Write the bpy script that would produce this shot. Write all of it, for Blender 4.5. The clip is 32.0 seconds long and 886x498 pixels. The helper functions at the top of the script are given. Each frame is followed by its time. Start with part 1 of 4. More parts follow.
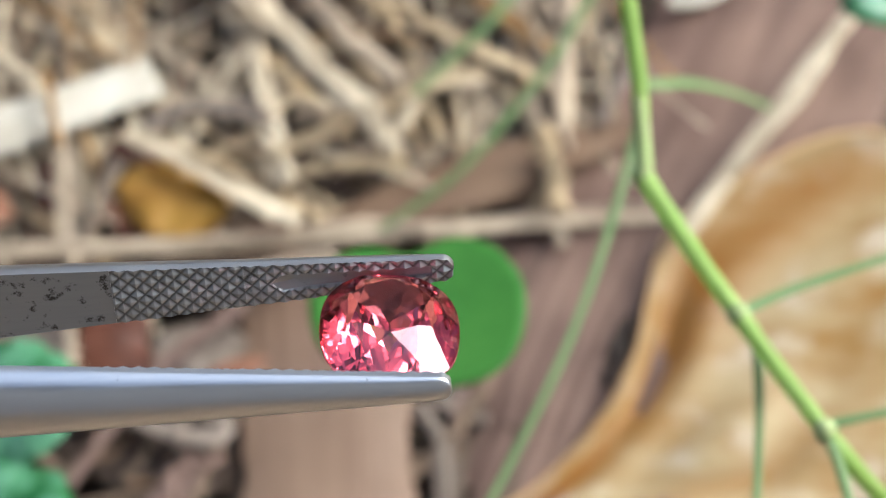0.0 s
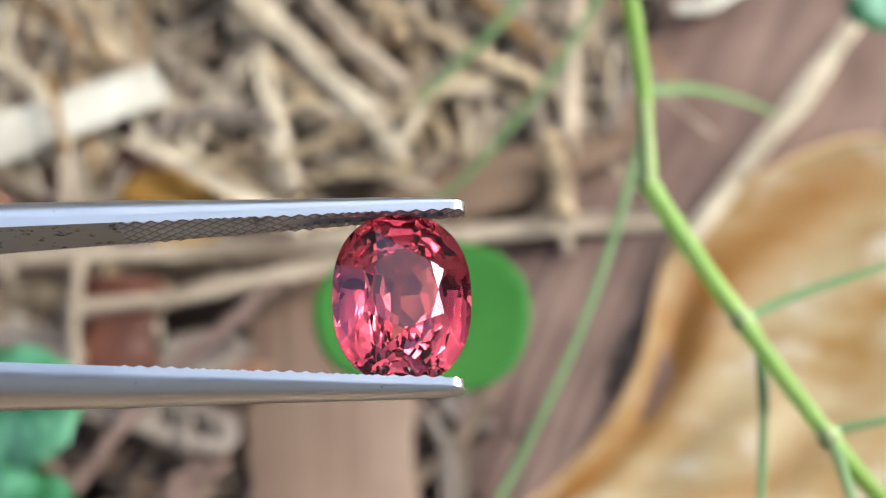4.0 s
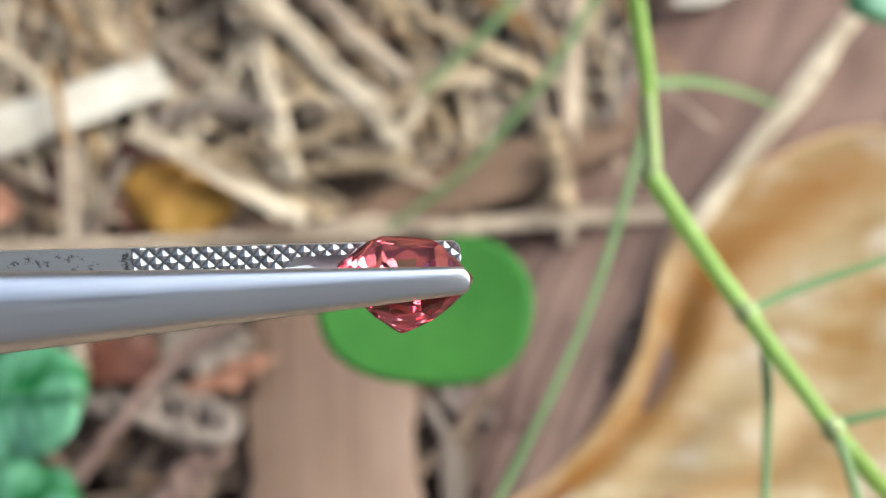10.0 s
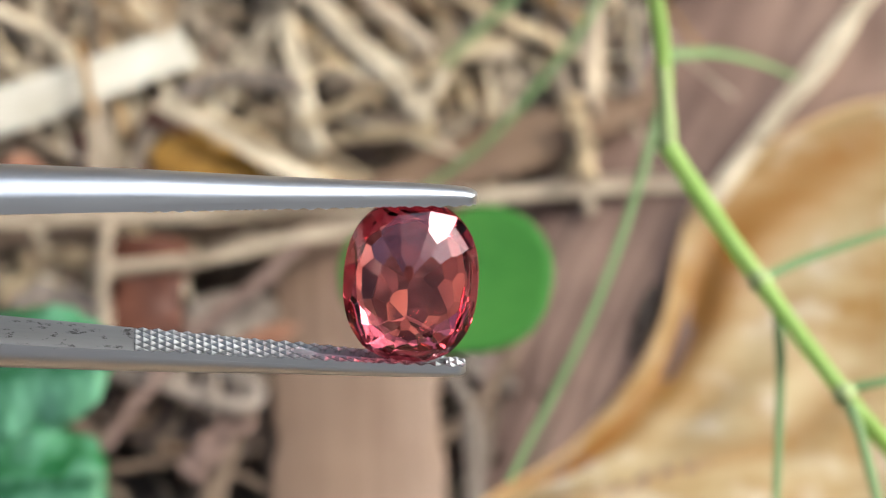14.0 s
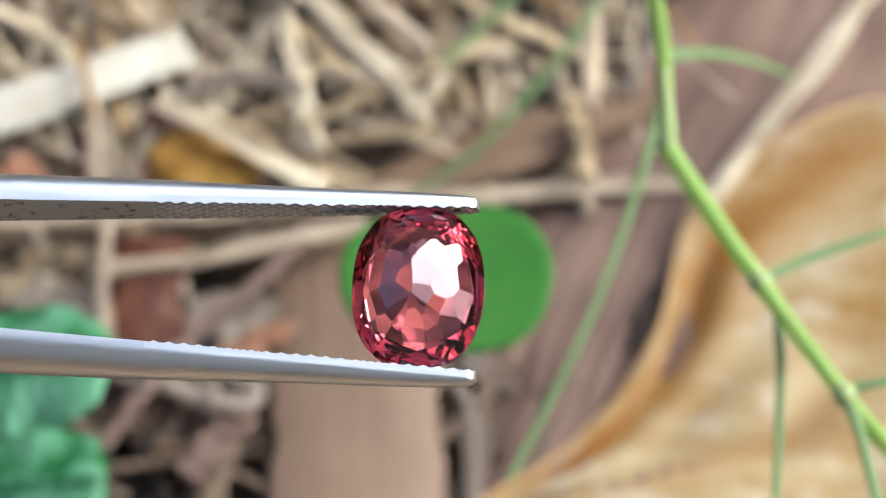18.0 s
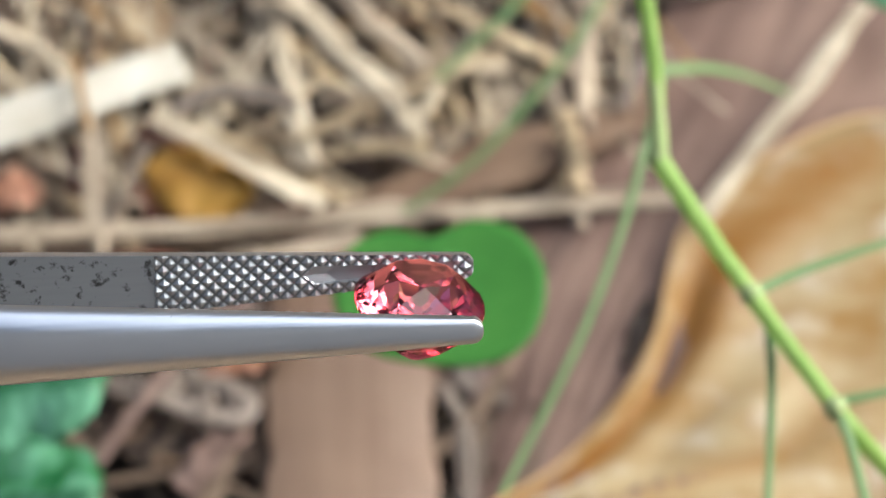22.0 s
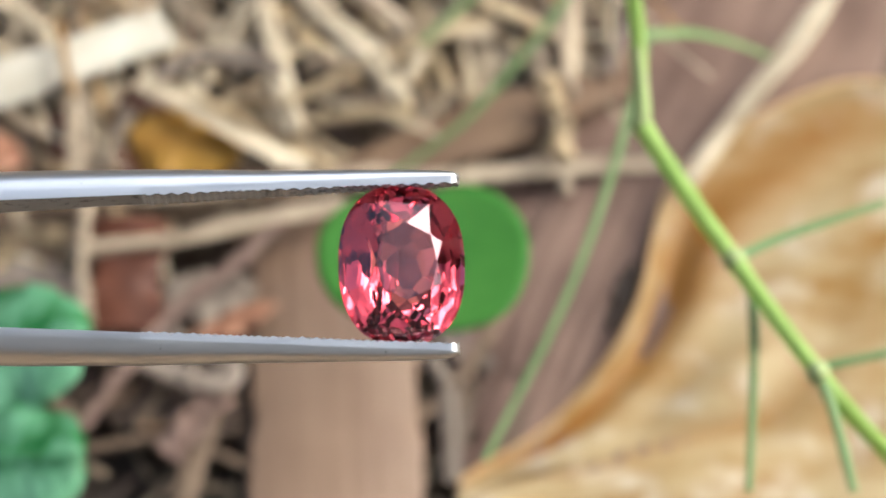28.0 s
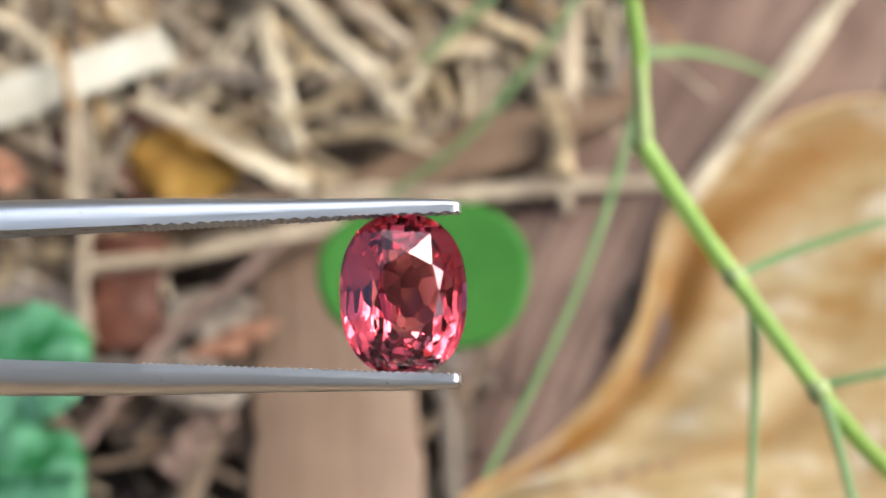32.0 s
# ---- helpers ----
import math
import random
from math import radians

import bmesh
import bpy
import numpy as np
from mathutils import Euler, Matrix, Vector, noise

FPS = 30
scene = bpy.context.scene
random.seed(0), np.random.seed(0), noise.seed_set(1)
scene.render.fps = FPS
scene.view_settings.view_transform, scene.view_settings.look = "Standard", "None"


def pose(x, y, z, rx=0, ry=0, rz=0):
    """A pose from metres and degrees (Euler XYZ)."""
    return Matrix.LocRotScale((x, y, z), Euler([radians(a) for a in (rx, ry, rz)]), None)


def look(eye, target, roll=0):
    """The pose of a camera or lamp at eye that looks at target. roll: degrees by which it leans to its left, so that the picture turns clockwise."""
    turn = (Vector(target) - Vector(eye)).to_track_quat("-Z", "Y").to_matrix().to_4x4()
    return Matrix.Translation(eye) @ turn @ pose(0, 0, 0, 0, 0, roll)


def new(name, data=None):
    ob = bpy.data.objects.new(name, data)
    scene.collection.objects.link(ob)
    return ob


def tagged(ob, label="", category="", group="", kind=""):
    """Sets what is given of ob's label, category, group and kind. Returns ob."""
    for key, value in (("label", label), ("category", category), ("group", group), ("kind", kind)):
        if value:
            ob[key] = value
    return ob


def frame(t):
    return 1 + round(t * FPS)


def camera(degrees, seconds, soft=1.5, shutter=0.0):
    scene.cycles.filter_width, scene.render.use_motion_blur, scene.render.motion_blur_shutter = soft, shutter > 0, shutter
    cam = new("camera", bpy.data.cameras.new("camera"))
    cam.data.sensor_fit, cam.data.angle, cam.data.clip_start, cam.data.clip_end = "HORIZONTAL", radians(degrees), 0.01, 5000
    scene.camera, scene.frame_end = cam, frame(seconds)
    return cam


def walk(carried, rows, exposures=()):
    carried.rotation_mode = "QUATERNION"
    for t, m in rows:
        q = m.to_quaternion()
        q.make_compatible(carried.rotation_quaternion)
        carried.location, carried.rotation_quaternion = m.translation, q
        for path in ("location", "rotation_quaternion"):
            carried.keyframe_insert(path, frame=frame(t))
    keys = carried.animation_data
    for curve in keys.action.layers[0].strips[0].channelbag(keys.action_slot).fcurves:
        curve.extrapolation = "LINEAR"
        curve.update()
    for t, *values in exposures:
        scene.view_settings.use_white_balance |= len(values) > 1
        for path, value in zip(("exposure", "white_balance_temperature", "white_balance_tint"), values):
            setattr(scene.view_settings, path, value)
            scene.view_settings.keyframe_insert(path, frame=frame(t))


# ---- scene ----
# The gem and the tweezers that hold it, over leaf litter; the camera is carried a little.
cam = camera(14.0, 32.0, soft=1.1)
cam.data.dof.use_dof = True
cam.data.dof.focus_distance = 0.175
cam.data.dof.aperture_fstop = 95.0
walk(cam, [
    (0.0, pose(0.00028, -0.22494, 0.38944, 29.993, -0.095, -0.055)),
    (0.5, pose(0.00049, -0.22498, 0.38922, 30.019, -0.083, -0.048)),
    (1.0, pose(0.00039, -0.22482, 0.38892, 30.100, 0.099, 0.057)),
    (1.5, pose(0.00068, -0.22447, 0.38874, 30.112, 0.104, 0.060)),
    (2.0, pose(0.00047, -0.22469, 0.38859, 30.296, -0.055, -0.032)),
    (2.5, pose(0.00064, -0.22468, 0.38867, 30.289, 0.066, 0.038)),
    (3.0, pose(0.00062, -0.22466, 0.38885, 30.251, 0.051, 0.029)),
    (3.5, pose(0.00068, -0.22467, 0.38889, 30.168, 0.028, 0.016)),
    (5.5, pose(0.00075, -0.22493, 0.38895, 30.013, 0.069, 0.040)),
    (6.0, pose(0.00085, -0.22497, 0.38918, 29.963, 0.124, 0.071)),
    (6.5, pose(0.00066, -0.22515, 0.38936, 29.921, 0.111, 0.064)),
    (7.0, pose(0.00067, -0.22510, 0.38944, 29.873, 0.125, 0.072)),
    (7.5, pose(0.00050, -0.22503, 0.38950, 29.830, 0.135, 0.078)),
    (8.0, pose(0.00032, -0.22525, 0.38977, 29.940, 0.087, 0.050)),
    (8.5, pose(0.00047, -0.22545, 0.39006, 30.017, 0.091, 0.052)),
    (9.0, pose(0.00034, -0.22540, 0.39024, 30.063, 0.049, 0.029)),
    (9.5, pose(0.00067, -0.22535, 0.39027, 29.981, 0.037, 0.021)),
    (10.0, pose(-0.00022, -0.22516, 0.38990, 29.963, -0.063, -0.037)),
    (10.5, pose(-0.00004, -0.22506, 0.38983, 29.998, -0.005, -0.003)),
    (11.0, pose(0.00017, -0.22549, 0.39051, 29.998, 0.040, 0.023)),
    (11.5, pose(0.00059, -0.22584, 0.39129, 29.888, 0.101, 0.059)),
    (12.0, pose(0.00064, -0.22658, 0.39195, 29.805, 0.138, 0.080)),
    (12.5, pose(0.00054, -0.22690, 0.39252, 29.548, 0.150, 0.087)),
    (13.0, pose(0.00065, -0.22677, 0.39282, 29.192, 0.265, 0.153)),
    (13.5, pose(0.00080, -0.22718, 0.39314, 29.182, 0.352, 0.204)),
    (14.0, pose(0.00088, -0.22747, 0.39346, 29.511, 0.378, 0.218)),
    (14.5, pose(0.00112, -0.22719, 0.39373, 29.438, 0.460, 0.265)),
    (16.5, pose(0.00111, -0.22724, 0.39359, 29.339, 0.455, 0.263)),
    (17.0, pose(0.00100, -0.22747, 0.39367, 29.471, 0.440, 0.254)),
    (17.5, pose(0.00085, -0.22742, 0.39399, 29.521, 0.397, 0.229)),
    (18.0, pose(0.00050, -0.22760, 0.39426, 29.466, 0.321, 0.185)),
    (18.5, pose(0.00080, -0.22777, 0.39445, 29.623, 0.268, 0.155)),
    (19.0, pose(0.00087, -0.22795, 0.39477, 29.624, 0.303, 0.175)),
    (19.5, pose(0.00078, -0.22788, 0.39453, 29.637, 0.357, 0.206)),
    (20.0, pose(0.00104, -0.22794, 0.39468, 29.662, 0.445, 0.257)),
    (20.5, pose(0.00083, -0.22803, 0.39470, 29.687, 0.412, 0.238)),
    (21.0, pose(0.00119, -0.22826, 0.39504, 29.793, 0.351, 0.203)),
    (21.5, pose(0.00097, -0.22852, 0.39529, 29.848, 0.271, 0.156)),
    (22.0, pose(0.00081, -0.22841, 0.39514, 29.733, 0.275, 0.159)),
    (22.5, pose(0.00074, -0.22823, 0.39513, 29.588, 0.285, 0.165)),
    (23.0, pose(0.00077, -0.22785, 0.39485, 29.516, 0.276, 0.159)),
    (23.5, pose(0.00105, -0.22823, 0.39512, 29.585, 0.288, 0.166)),
    (24.0, pose(0.00072, -0.22823, 0.39496, 29.541, 0.197, 0.114)),
    (24.5, pose(0.00093, -0.22794, 0.39477, 29.405, 0.197, 0.113)),
    (25.0, pose(0.00129, -0.22795, 0.39468, 29.347, 0.235, 0.136)),
    (25.5, pose(0.00117, -0.22824, 0.39470, 29.380, 0.154, 0.089)),
    (27.5, pose(0.00143, -0.22842, 0.39482, 29.358, 0.111, 0.064)),
    (28.0, pose(0.00115, -0.22840, 0.39518, 29.174, 0.098, 0.057)),
    (28.5, pose(0.00135, -0.22860, 0.39545, 29.257, 0.129, 0.074)),
    (29.0, pose(0.00129, -0.22856, 0.39532, 29.290, 0.139, 0.080)),
    (29.5, pose(0.00109, -0.22857, 0.39534, 29.290, 0.068, 0.039)),
    (30.0, pose(0.00112, -0.22851, 0.39550, 29.148, 0.100, 0.058)),
    (30.5, pose(0.00099, -0.22840, 0.39521, 29.213, 0.071, 0.041)),
    (31.0, pose(0.00089, -0.22840, 0.39496, 29.336, 0.051, 0.029)),
    (31.5, pose(0.00105, -0.22838, 0.39491, 29.435, 0.095, 0.055)),
    (32.0, pose(0.00108, -0.22842, 0.39517, 29.468, 0.097, 0.056)),
], exposures=[(0.0, 1.36, 5500, 1), (7.0, 1.36, 5460, 1), (10.0, 1.36, 5570, 1), (12.0, 1.36, 5620, 1), (14.0, 1.36, 5740, 1), (17.0, 1.36, 5560, 1), (20.0, 1.36, 5430, 1), (22.0, 1.36, 5590, 1), (24.0, 1.36, 5790, 1), (28.0, 1.36, 5800, 1), (32.0, 1.36, 5770, 1)])

# ---- light: hazy white sky between two unseen walls added to shape it, a veiled sun towards one end ----
world = bpy.data.worlds.new("sky")
scene.world = world
world.use_nodes = True
wn, wl = world.node_tree.nodes, world.node_tree.links
sky = wn.new("ShaderNodeTexSky")
sky.sky_type = "NISHITA"
sky.sun_disc = False
sky.sun_elevation = radians(36)
sky.sun_rotation = radians(62)
sky.air_density, sky.dust_density, sky.ozone_density = 0.6, 7.0, 0.5
wn["Background"].inputs["Strength"].default_value = 0.15
wl.new(sky.outputs["Color"], wn["Background"].inputs["Color"])
sun = new("sun", bpy.data.lights.new("sun", "SUN"))
sun.data.energy, sun.data.angle, sun.data.color = 1.0, radians(48), (1.0, 0.98, 0.95)
sun.matrix_world = look((0.71, 0.38, 0.59), (0, 0, 0))

MM = 0.001  # one millimetre
U = 0.0015  # the unit of the litter's plan: a millimetre and a half


# ---- materials ----
def shader(name):
    m = bpy.data.materials.new(name)
    m.use_nodes = True
    t = m.node_tree
    return m, t, t.nodes["Principled BSDF"]


def natural(name, dark, light, rough=0.6, grain=(300, 300, 300), coarse=90, bump=0.25, dist=0.0001, spread=0.25, coat=0.0,
            spots=None, through_light=0.0, edge=(0.3, 0.7), island=False, band=None):
    """A plant or soil surface: fibre or grain at one scale, blotches at another, and a shade of its own for each object."""
    m, t, b = shader(name)
    n, l = t.nodes, t.links
    co = n.new("ShaderNodeTexCoord")
    info = n.new("ShaderNodeObjectInfo")
    mp = n.new("ShaderNodeMapping")
    mp.inputs["Scale"].default_value = grain
    l.new(co.outputs["Object"], mp.inputs["Vector"])
    add = n.new("ShaderNodeVectorMath")
    l.new(mp.outputs["Vector"], add.inputs[0])
    l.new(info.outputs["Location"], add.inputs[1])
    fine = n.new("ShaderNodeTexNoise")
    fine.inputs["Scale"].default_value, fine.inputs["Detail"].default_value = 1.0, 6.0
    fine.inputs["Roughness"].default_value = 0.65
    l.new(add.outputs[0], fine.inputs["Vector"])
    big = n.new("ShaderNodeTexNoise")
    big.inputs["Scale"].default_value, big.inputs["Detail"].default_value = coarse, 3.0
    l.new(co.outputs["Object"], big.inputs["Vector"])
    mixf = n.new("ShaderNodeMath")
    mixf.operation = "MULTIPLY_ADD"
    l.new(fine.outputs["Fac"], mixf.inputs[0])
    mixf.inputs[1].default_value = 0.5
    half = n.new("ShaderNodeMath")
    half.operation = "MULTIPLY"
    half.inputs[1].default_value = 0.5
    l.new(big.outputs["Fac"], half.inputs[0])
    l.new(half.outputs[0], mixf.inputs[2])
    ramp = n.new("ShaderNodeValToRGB")
    ramp.color_ramp.elements[0].position, ramp.color_ramp.elements[1].position = edge
    ramp.color_ramp.elements[0].color, ramp.color_ramp.elements[1].color = (*dark, 1), (*light, 1)
    l.new(mixf.outputs[0], ramp.inputs["Fac"])
    out = ramp.outputs["Color"]
    if spots:
        sp = n.new("ShaderNodeTexNoise")
        sp.inputs["Scale"].default_value, sp.inputs["Detail"].default_value = spots[0], 4.0
        l.new(co.outputs["Object"], sp.inputs["Vector"])
        sr = n.new("ShaderNodeValToRGB")
        sr.color_ramp.elements[0].position, sr.color_ramp.elements[1].position = spots[2], spots[2] + 0.12
        l.new(sp.outputs["Fac"], sr.inputs["Fac"])
        mx = n.new("ShaderNodeMix")
        mx.data_type = "RGBA"
        l.new(sr.outputs["Color"], mx.inputs["Factor"])
        l.new(out, mx.inputs["A"])
        mx.inputs["B"].default_value = (*spots[1], 1)
        out = mx.outputs["Result"]
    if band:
        # the leaf's own orange, with fold shade painted in along the margin and the crease
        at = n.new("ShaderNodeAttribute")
        at.attribute_name = "fold_shade_tint"
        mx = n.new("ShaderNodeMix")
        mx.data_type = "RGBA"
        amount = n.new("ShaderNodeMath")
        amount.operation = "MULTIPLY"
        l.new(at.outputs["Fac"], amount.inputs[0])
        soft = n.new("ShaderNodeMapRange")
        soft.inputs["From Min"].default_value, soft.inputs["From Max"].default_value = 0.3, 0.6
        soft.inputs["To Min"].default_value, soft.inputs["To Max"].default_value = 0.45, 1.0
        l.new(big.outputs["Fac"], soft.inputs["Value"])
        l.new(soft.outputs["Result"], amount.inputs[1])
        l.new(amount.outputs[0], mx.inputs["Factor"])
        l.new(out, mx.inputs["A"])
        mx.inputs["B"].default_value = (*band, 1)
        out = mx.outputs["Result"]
    hsv = n.new("ShaderNodeHueSaturation")
    val = n.new("ShaderNodeMapRange")
    val.inputs["To Min"].default_value, val.inputs["To Max"].default_value = 1 - spread, 1 + spread
    if island:
        geo = n.new("ShaderNodeNewGeometry")
        l.new(geo.outputs["Random Per Island"], val.inputs["Value"])
    else:
        l.new(info.outputs["Random"], val.inputs["Value"])
    l.new(val.outputs["Result"], hsv.inputs["Value"])
    l.new(out, hsv.inputs["Color"])
    l.new(hsv.outputs["Color"], b.inputs["Base Color"])
    rr = n.new("ShaderNodeMapRange")
    rr.inputs["To Min"].default_value, rr.inputs["To Max"].default_value = rough - 0.12, min(1, rough + 0.15)
    l.new(fine.outputs["Fac"], rr.inputs["Value"])
    l.new(rr.outputs["Result"], b.inputs["Roughness"])
    bp = n.new("ShaderNodeBump")
    bp.inputs["Strength"].default_value, bp.inputs["Distance"].default_value = bump, dist
    l.new(mixf.outputs[0], bp.inputs["Height"])
    l.new(bp.outputs["Normal"], b.inputs["Normal"])
    b.inputs["Coat Weight"].default_value = coat
    b.inputs["Specular IOR Level"].default_value = 0.22
    b.inputs["Coat Roughness"].default_value = 0.25
    if through_light:
        tr = n.new("ShaderNodeBsdfTranslucent")
        l.new(hsv.outputs["Color"], tr.inputs["Color"])
        mix = n.new("ShaderNodeMixShader")
        mix.inputs["Fac"].default_value = through_light
        l.new(b.outputs[0], mix.inputs[1])
        l.new(tr.outputs[0], mix.inputs[2])
        l.new(mix.outputs[0], n["Material Output"].inputs["Surface"])
    return m


def steel(name, rough, tarnish, spots=420, base=(0.62, 0.63, 0.65), cut_dark=0.0):
    """Satin stainless steel with a lengthwise brushed grain, a few stains and a darker tone in its cuts."""
    m, t, b = shader(name)
    n, l = t.nodes, t.links
    co = n.new("ShaderNodeTexCoord")
    mp = n.new("ShaderNodeMapping")
    mp.inputs["Scale"].default_value = (150, 5000, 5000)
    l.new(co.outputs["Object"], mp.inputs["Vector"])
    g = n.new("ShaderNodeTexNoise")
    g.inputs["Scale"].default_value, g.inputs["Detail"].default_value = 1.0, 4.0
    l.new(mp.outputs["Vector"], g.inputs["Vector"])
    st = n.new("ShaderNodeTexNoise")
    st.inputs["Scale"].default_value, st.inputs["Detail"].default_value, st.inputs["Roughness"].default_value = spots, 7.0, 0.7
    l.new(co.outputs["Object"], st.inputs["Vector"])
    r = n.new("ShaderNodeValToRGB")
    r.color_ramp.elements[0].position, r.color_ramp.elements[1].position = tarnish
    r.color_ramp.elements[0].color, r.color_ramp.elements[1].color = (*base, 1), (0.09, 0.09, 0.087, 1)
    l.new(st.outputs["Fac"], r.inputs["Fac"])
    cut_depth = n.new("ShaderNodeAttribute")
    cut_depth.attribute_name = "cut_depth"
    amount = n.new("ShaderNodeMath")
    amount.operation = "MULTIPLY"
    amount.inputs[1].default_value = cut_dark
    l.new(cut_depth.outputs["Fac"], amount.inputs[0])
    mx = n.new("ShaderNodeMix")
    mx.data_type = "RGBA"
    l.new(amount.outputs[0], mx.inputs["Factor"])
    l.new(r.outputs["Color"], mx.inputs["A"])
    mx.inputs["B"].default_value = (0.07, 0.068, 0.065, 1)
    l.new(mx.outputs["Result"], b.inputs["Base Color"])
    b.inputs["Metallic"].default_value = 1.0
    mr = n.new("ShaderNodeMapRange")
    mr.inputs["To Min"].default_value, mr.inputs["To Max"].default_value = rough - 0.07, rough + 0.1
    l.new(g.outputs["Fac"], mr.inputs["Value"])
    l.new(mr.outputs["Result"], b.inputs["Roughness"])
    bp = n.new("ShaderNodeBump")
    bp.inputs["Strength"].default_value, bp.inputs["Distance"].default_value = 0.25, 0.00002
    l.new(g.outputs["Fac"], bp.inputs["Height"])
    l.new(bp.outputs["Normal"], b.inputs["Normal"])
    return m


def gem_glass():
    """Red gem: every pass and inner reflection deepens the colour, and the polish adds a little white gloss."""
    m, t, b = shader("red_gem")
    n, l = t.nodes, t.links
    n.remove(b)
    body = n.new("ShaderNodeBsdfGlass")
    body.inputs["Color"].default_value = (0.962, 0.535, 0.580, 1)
    body.inputs["Roughness"].default_value, body.inputs["IOR"].default_value = 0.0, 1.74
    polish = n.new("ShaderNodeBsdfGlossy")
    polish.inputs["Roughness"].default_value = 0.0
    mix = n.new("ShaderNodeMixShader")
    mix.inputs["Fac"].default_value = 0.04
    l.new(body.outputs[0], mix.inputs[1])
    l.new(polish.outputs[0], mix.inputs[2])
    l.new(mix.outputs[0], n["Material Output"].inputs["Surface"])
    return m


SOIL = natural("soil", (0.019, 0.014, 0.011), (0.099, 0.074, 0.053), 0.9, (900, 900, 900), 120, 0.9, 0.001, 0.0)
PALE_WALL = natural("pale_light_wall", (0.54, 0.52, 0.49), (0.66, 0.64, 0.60), 0.9, (60, 60, 60), 3, 0.5, 0.002, 0.0)
STRAW = natural("dry_straw", (0.179, 0.118, 0.065), (0.556, 0.431, 0.257), 0.6, (60, 1100, 1100), 160, 0.4, 0.00012, 0.36, edge=(0.36, 0.62))
VEIN = natural("dead_leaf_vein", (0.112, 0.066, 0.051), (0.285, 0.188, 0.143), 0.6, (60, 900, 900), 160, 0.4, 0.0001, 0.25)
CREAM = natural("cream_straw", (0.286, 0.215, 0.136), (0.601, 0.504, 0.357), 0.6, (60, 1100, 1100), 160, 0.4, 0.00012, 0.14, edge=(0.34, 0.60))
ASH = natural("weathered_straw", (0.195, 0.143, 0.096), (0.437, 0.346, 0.243), 0.65, (60, 1100, 1100), 160, 0.4, 0.00012, 0.2, edge=(0.36, 0.62))
PALE = natural("pale_wood", (0.389, 0.336, 0.252), (0.546, 0.504, 0.415), 0.65, (80, 2200, 2200), 200, 0.5, 0.00015, 0.08)
BROWN = natural("brown_stem", (0.063, 0.042, 0.027), (0.207, 0.141, 0.091), 0.65, (90, 2500, 2500), 160, 0.4, 0.00012, 0.2)
RUST = natural("rust_straw", (0.158, 0.075, 0.026), (0.329, 0.197, 0.069), 0.6, (90, 2500, 2500), 160, 0.4, 0.0001, 0.15)
BITS = natural("straw_bits", (0.054, 0.036, 0.022), (0.213, 0.159, 0.102), 0.6, (500, 500, 500), 160, 0.3, 0.0001, 0.4, island=True)
SCRAP = natural("leaf_scraps", (0.021, 0.012, 0.009), (0.099, 0.063, 0.041), 0.65, (400, 400, 400), 130, 0.4, 0.0001, 0.5, island=True)
CARPET = natural("leaf_carpet", (0.16, 0.105, 0.065), (0.34, 0.25, 0.165), 0.6, (60, 60, 60), 30, 0.4, 0.0003, 0.4, island=True)
DARK_BLOCK = natural("dark_light_block", (0.078, 0.078, 0.084), (0.165, 0.165, 0.175), 0.8, (40, 4, 4), 2, 0.5, 0.002, 0.0)
TOBACCO = natural("tobacco_leaf", (0.085, 0.050, 0.028), (0.190, 0.118, 0.070), 0.55, (20, 500, 300), 80, 0.4, 0.0002, 0.1)
TAUPE = natural("taupe_leaf", (0.120, 0.090, 0.068), (0.250, 0.198, 0.155), 0.6, (60, 300, 200), 90, 0.4, 0.0002, 0.15)
MAUVE = natural("mauve_leaf", (0.069, 0.038, 0.028), (0.208, 0.130, 0.094), 0.55, (10, 260, 200), 60, 0.5, 0.0002, 0.1, edge=(0.36, 0.62))
UMBER = natural("umber_leaf", (0.048, 0.025, 0.017), (0.128, 0.076, 0.054), 0.55, (10, 260, 200), 60, 0.5, 0.0002, 0.1, edge=(0.36, 0.62))
SHEATH = natural("tan_sheath", (0.134, 0.080, 0.051), (0.234, 0.153, 0.101), 0.5, (25, 1100, 300), 60, 0.35, 0.0001, 0.05)
OCHRE = natural("ochre_leaf", (0.277, 0.147, 0.037), (0.442, 0.334, 0.178), 0.5, (60, 260, 200), 70, 0.6, 0.0003, 0.05, through_light=0.2, edge=(0.40, 0.58),
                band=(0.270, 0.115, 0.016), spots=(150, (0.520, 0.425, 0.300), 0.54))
RIM = natural("leaf_rim", (0.450, 0.247, 0.090), (0.660, 0.427, 0.203), 0.5, (60, 260, 200), 60, 0.5, 0.0002, 0.05)
YELLOW = natural("yellow_leaf", (0.175, 0.077, 0.010), (0.283, 0.159, 0.023), 0.55, (300, 300, 300), 120, 0.4, 0.0001, 0.05)
MAROON = natural("maroon_leaf", (0.043, 0.013, 0.006), (0.103, 0.035, 0.017), 0.5, (300, 300, 300), 150, 0.4, 0.0001, 0.1)
DARK = natural("dark_leaf_and_gap", (0.015, 0.011, 0.007), (0.063, 0.039, 0.026), 0.6, (300, 300, 300), 150, 0.4, 0.0001, 0.15)
CORAL = natural("coral_leaf", (0.189, 0.075, 0.038), (0.348, 0.177, 0.106), 0.6, (300, 300, 300), 150, 0.4, 0.0001, 0.15)
GREEN = natural("green_leaf", (0.032, 0.132, 0.015), (0.058, 0.181, 0.025), 0.7, (500, 500, 500), 110, 0.25, 0.0001, 0.05, through_light=0.25)
